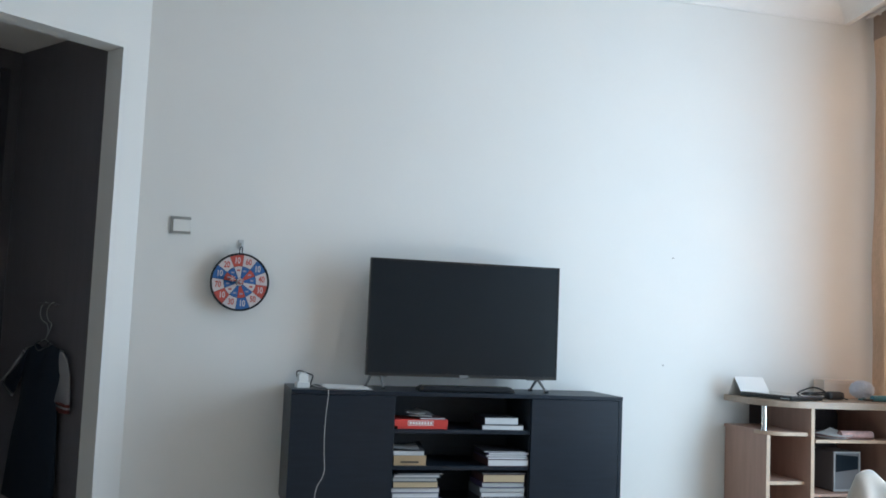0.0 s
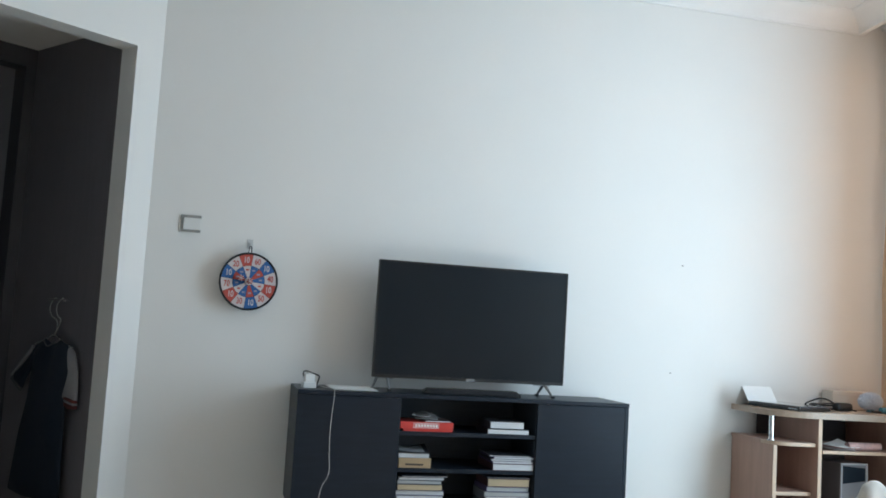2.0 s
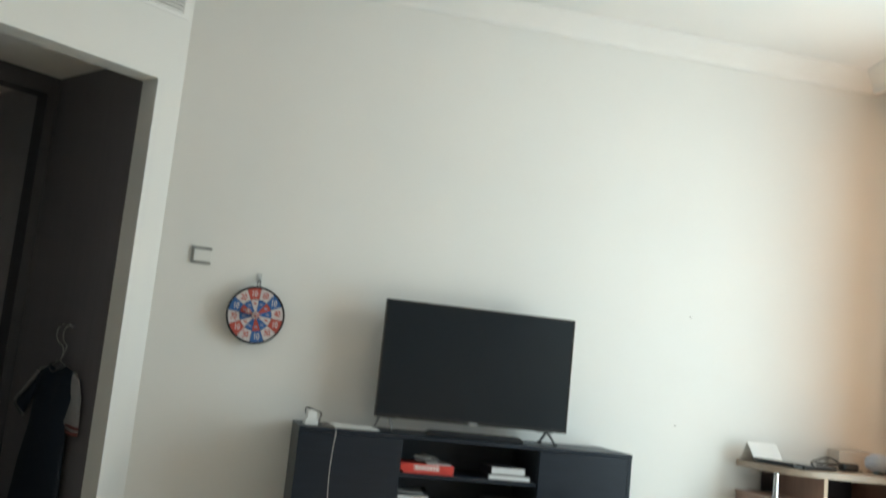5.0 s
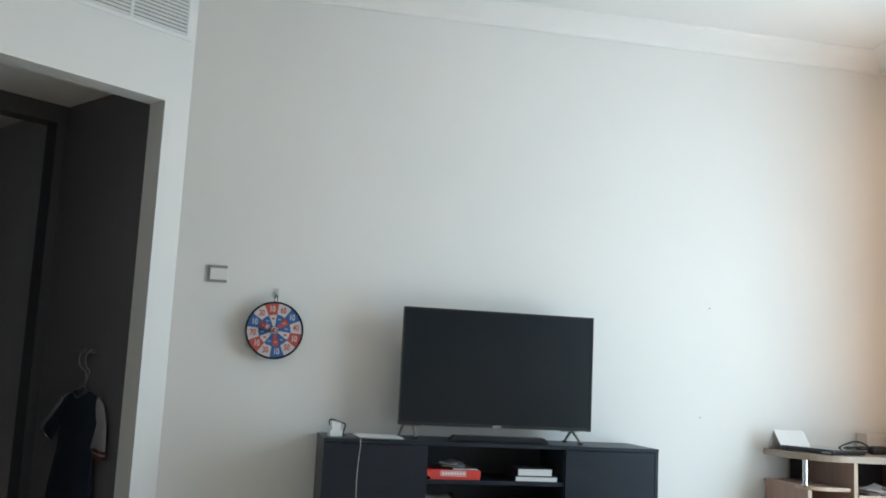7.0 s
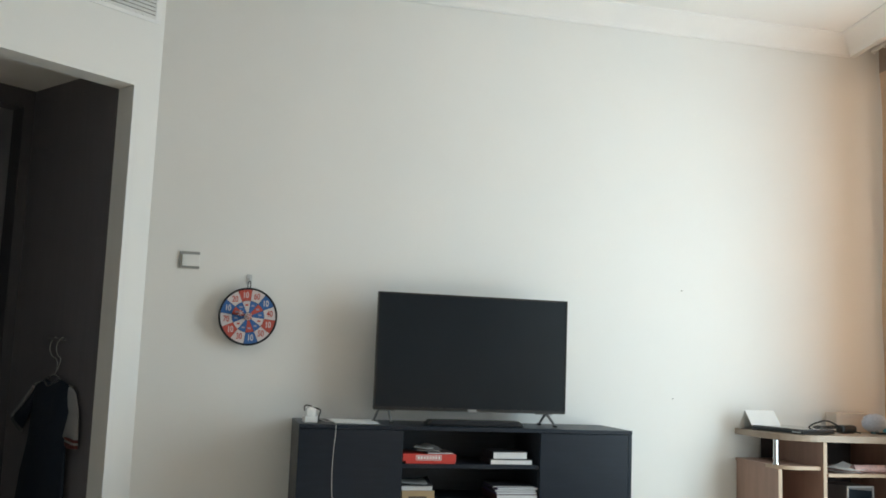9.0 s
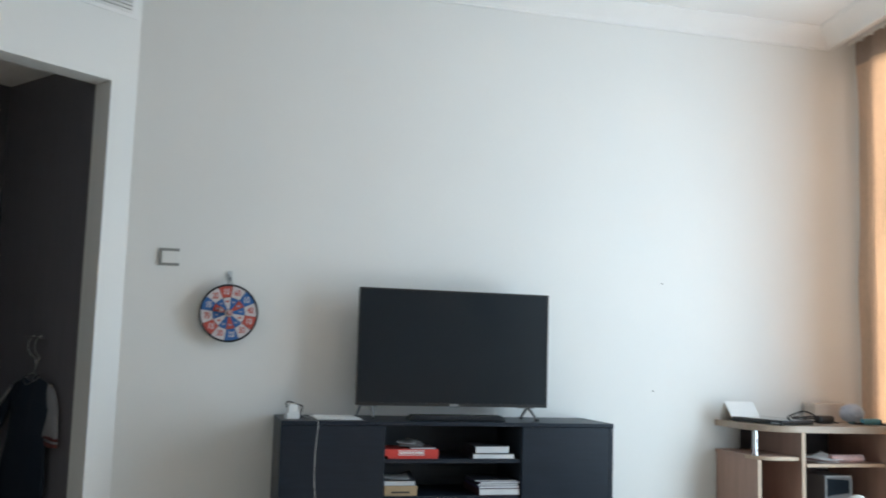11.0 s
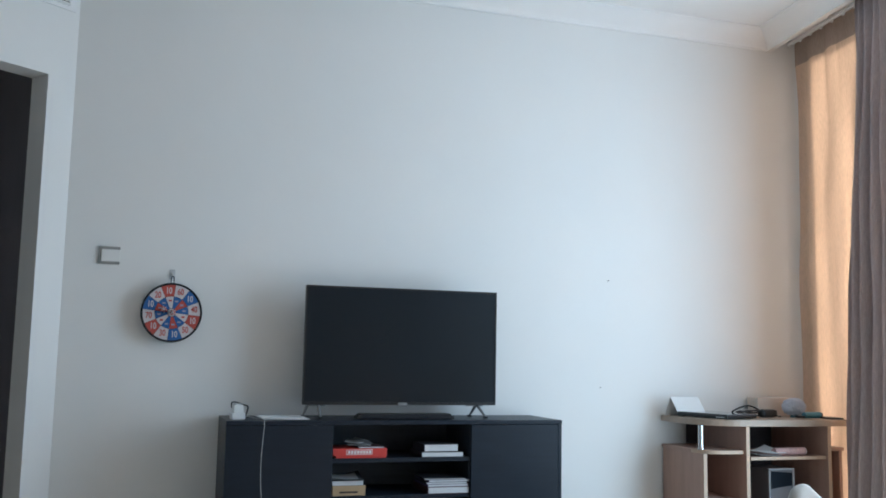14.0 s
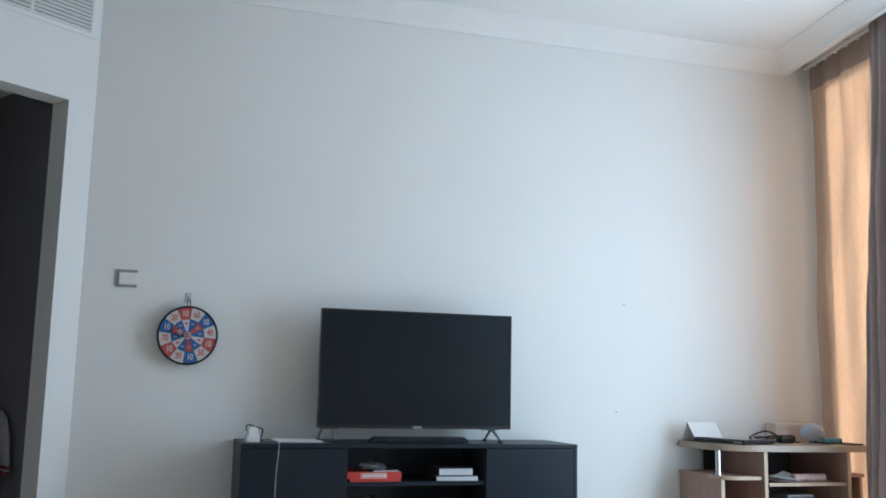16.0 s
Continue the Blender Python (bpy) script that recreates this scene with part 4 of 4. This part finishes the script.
def make_armchair():
    c = thing("armchair", (2.726, -1.75, 0), 0, "low armchair draped with a crumpled white throw", "armchair")
    part("seat", box((-0.26, -0.02, 0.16), (0.32, 0.46, 0.36), 0.05), LINEN, c)
    part("backrest_core", box((-0.24, -0.20, 0.12), (0.34, -0.04, 0.50), 0.05), LINEN, c)
    bm = bmesh.new()
    nx, nv = 44, 30
    grid = []
    for i in range(nx + 1):
        u = i / nx
        x = -0.31 + 0.70 * u
        # ridge with a peak at one end that sags and rises again
        ridge = 0.546 + 0.074 * math.exp(-((x + 0.222) / 0.072) ** 2) - 0.25 * max(0, -0.262 - x) / 0.048 * 0.35 + 0.014 * max(0, (x - 0.02) / 0.3) + 0.0012 * math.sin(38 * u)
        row = []
        for j in range(nv + 1):
            v = j / nv * 2 - 1
            fold = 0.016 * math.sin(17 * u + 3 * v) - 0.022 * abs(math.sin(21 * u + 2.5 * v)) ** 0.6 + 0.010 * math.sin(41 * u - 2 * v) + 0.006 * math.sin(67 * u + 5 * v)
            fall = abs(v) ** 1.7
            y = -0.12 + v * (0.115 + 0.03 * abs(v)) + fold * abs(v) ** 0.6
            z = ridge - fall * (ridge - 0.05) - 0.012 * (1 - abs(v)) * (0.5 + 0.5 * math.sin(9 * u)) - 0.004 * abs(math.sin(19 * u + 7 * v))
            row.append(bm.verts.new((x + 0.012 * math.sin(6 * v + 9 * u), y, z)))
        grid.append(row)
    for i in range(nx):
        for j in range(nv):
            bm.faces.new((grid[i][j], grid[i + 1][j], grid[i + 1][j + 1], grid[i][j + 1]))
    throw = part("throw", bm, LINEN, c, "crumpled white throw")
    smooth(throw, 180)
    so = throw.modifiers.new("thickness", "SOLIDIFY")
    so.thickness = 0.006
    for x in (-0.20, 0.27):
        for y in (-0.15, 0.40):
            part("leg", box((x - 0.02, y - 0.02, 0), (x + 0.02, y + 0.02, 0.17)), DARKWOOD, c)
    return c


make_armchair()

# ---- clothes hung on a wardrobe handle in the passage ----
NAVY = surface("navy_jersey", (0.009, 0.017, 0.033), 0.9, vary=0.2, scale=12, grain=500, bump=0.25, sheen=0.0)
SLEEVE = surface("grey_white_jersey", (0.26, 0.26, 0.28), 0.9, vary=0.1, scale=12, grain=500, bump=0.25)
DIMRIB = surface("dim_grey_rib", (0.11, 0.11, 0.12), 0.9, vary=0.1, scale=20, grain=500, bump=0.3)
CUFFRED = surface("dark_red_rib", (0.12, 0.025, 0.022), 0.9, vary=0.1, scale=20, grain=500, bump=0.3)
handle = thing("wardrobe_handle", label="dark bar handle of the passage wardrobe", category="handle")
handle.matrix_world = M_DOOR
part("bar", rod((-0.138, 0.44, 1.052), (-0.138, 0.60, 1.052), 0.006, seg=10), DARKWOOD, handle)
for y in (0.45, 0.59):
    part("mount", rod((-0.111, y, 1.052), (-0.138, y, 1.052), 0.005, seg=8), DARKWOOD, handle)


def make_hanger(x, curve, apex):
    """A wire hanger: its hook goes over the bar, sweeps down to the neck and on to the shoulders."""
    h = thing("wire_hanger", label="thin wire clothes hanger hooked over a handle", category="hanger", group="hangers in the passage")
    h.matrix_world = M_DOOR @ Matrix.Translation((x, 0, 0))
    tip = curve[0]
    over = [(0.018, tip - 0.004, 1.046), (0.008, tip - 0.002, 1.061), (0.0, tip + 0.006, 1.053)]
    part("hook", tube(over + [(0, y, z) for y, z in curve[1:]] + [(0, apex, 0.880)], 0.0024, 8, 6), METAL, h)
    part("shoulder_wire", tube([(0, apex - 0.18, 0.830), (0, apex - 0.09, 0.846), (0, apex, 0.880), (0, apex + 0.08, 0.852), (0, apex + 0.18, 0.828), (0, apex + 0.10, 0.822), (0, apex - 0.10, 0.822), (0, apex - 0.18, 0.830)], 0.0024, 8, 6), METAL, h)
    return h


make_hanger(-0.146, (0.451, (0.484, 1.031), (0.489, 1.003), (0.471, 0.974), (0.440, 0.955), (0.462, 0.910)), 0.487)
make_hanger(-0.140, (0.528, (0.557, 1.033), (0.562, 1.001), (0.537, 0.971), (0.490, 0.953), (0.478, 0.915)), 0.496)


def puffed(outline, depth, seed, x0, n=22):
    """A flat garment piece swelled to a soft body: outline in y-z."""
    bm = bmesh.new()
    cy = sum(p[0] for p in outline) / len(outline)
    cz = sum(p[1] for p in outline) / len(outline)
    rings = []
    for s, side in ((0.0, 0), (0.35, 0), (0.65, 0), (0.85, 0), (0.96, 0), (1.0, 0)):
        ring_f, ring_b = [], []
        for k, (y, z) in enumerate(outline):
            yy, zz = cy + (y - cy) * s, cz + (z - cz) * s
            swell = depth * math.sqrt(max(0, 1 - s * s)) + 0.004
            rip = 0.006 * math.sin(38 * yy + 6 * zz + seed) * (1 if s < 1 else 0.3)
            ring_f.append(bm.verts.new((x0 - swell - rip, yy, zz)))
            ring_b.append(bm.verts.new((x0 + swell * 0.3, yy, zz)))
        rings.append((ring_f, ring_b))
    k = len(outline)
    for (f0, b0), (f1, b1) in zip(rings[1:], rings[2:]):
        for i in range(k):
            bm.faces.new((f0[i], f0[(i + 1) % k], f1[(i + 1) % k], f1[i]))
            bm.faces.new((b0[i], b1[i], b1[(i + 1) % k], b0[(i + 1) % k]))
    bm.faces.new(rings[1][0])
    bm.faces.new(rings[1][1])
    f1, b1 = rings[-1]
    for i in range(k):
        bm.faces.new((f1[i], f1[(i + 1) % k], b1[(i + 1) % k], b1[i]))
    for f, b in rings[:1]:
        bmesh.ops.delete(bm, geom=f + b, context="VERTS")
    return bm


shirt = thing("long_shirt", label="long navy shirt with pale sleeves and striped cuffs", category="shirt")
shirt.matrix_world = M_DOOR
body = [(0.295, 0.800), (0.345, 0.838), (0.420, 0.858), (0.450, 0.845), (0.485, 0.836), (0.520, 0.845), (0.555, 0.858), (0.615, 0.838), (0.655, 0.800), (0.672, 0.70), (0.690, 0.56), (0.740, 0.38), (0.790, 0.10), (0.65, 0.085), (0.50, 0.09), (0.40, 0.085), (0.305, 0.10), (0.318, 0.38), (0.328, 0.56), (0.318, 0.70)]
smooth(part("body", puffed(body, 0.026, 1, -0.146), NAVY, shirt, "navy jersey body"), 80)
for name, pts, seed in (("sleeve", [(0.330, 0.832), (0.285, 0.800), (0.250, 0.72), (0.236, 0.60), (0.232, 0.565), (0.300, 0.560), (0.350, 0.585), (0.330, 0.65), (0.312, 0.72), (0.308, 0.78)], 3),
                        ("sleeve", [(0.630, 0.832), (0.668, 0.800), (0.745, 0.73), (0.850, 0.655), (0.835, 0.630), (0.760, 0.600), (0.735, 0.640), (0.690, 0.70), (0.655, 0.76)], 5)):
    pale = seed == 3
    sl = smooth(part(name, puffed(pts, 0.020, seed, -0.140), SLEEVE if pale else NAVY, shirt, "pale grey sleeve" if pale else "navy sleeve with a pale edge"), 80)
for pts, mat in (([(0.231, 0.585), (0.228, 0.572), (0.340, 0.583), (0.347, 0.598)], CUFFRED), ([(0.229, 0.571), (0.227, 0.562), (0.338, 0.571), (0.341, 0.582)], SLEEVE), ([(0.228, 0.561), (0.228, 0.545), (0.300, 0.540), (0.338, 0.556), (0.339, 0.570)], CUFFRED)):
    part("cuff", puffed(pts, 0.022, 2, -0.142), mat, shirt, "striped dark red cuff")
part("cuff", puffed([(0.850, 0.660), (0.862, 0.645), (0.768, 0.585), (0.757, 0.602)], 0.020, 2, -0.142), DIMRIB, shirt, "dark ribbed cuff")
part("sleeve_piping", tube([(-0.158, 0.655, 0.815), (-0.162, 0.700, 0.775), (-0.163, 0.755, 0.728), (-0.160, 0.845, 0.662)], 0.0095, 6, 5), SLEEVE, shirt, "pale sleeve edge")
part("collar", tube([(-0.165, 0.435, 0.858), (-0.172, 0.452, 0.838), (-0.176, 0.485, 0.826), (-0.172, 0.520, 0.838), (-0.165, 0.540, 0.858), (-0.140, 0.520, 0.872), (-0.135, 0.485, 0.876), (-0.140, 0.450, 0.872), (-0.165, 0.435, 0.858)], 0.0035, 8, 5), DIMRIB, shirt, "ribbed pale collar")
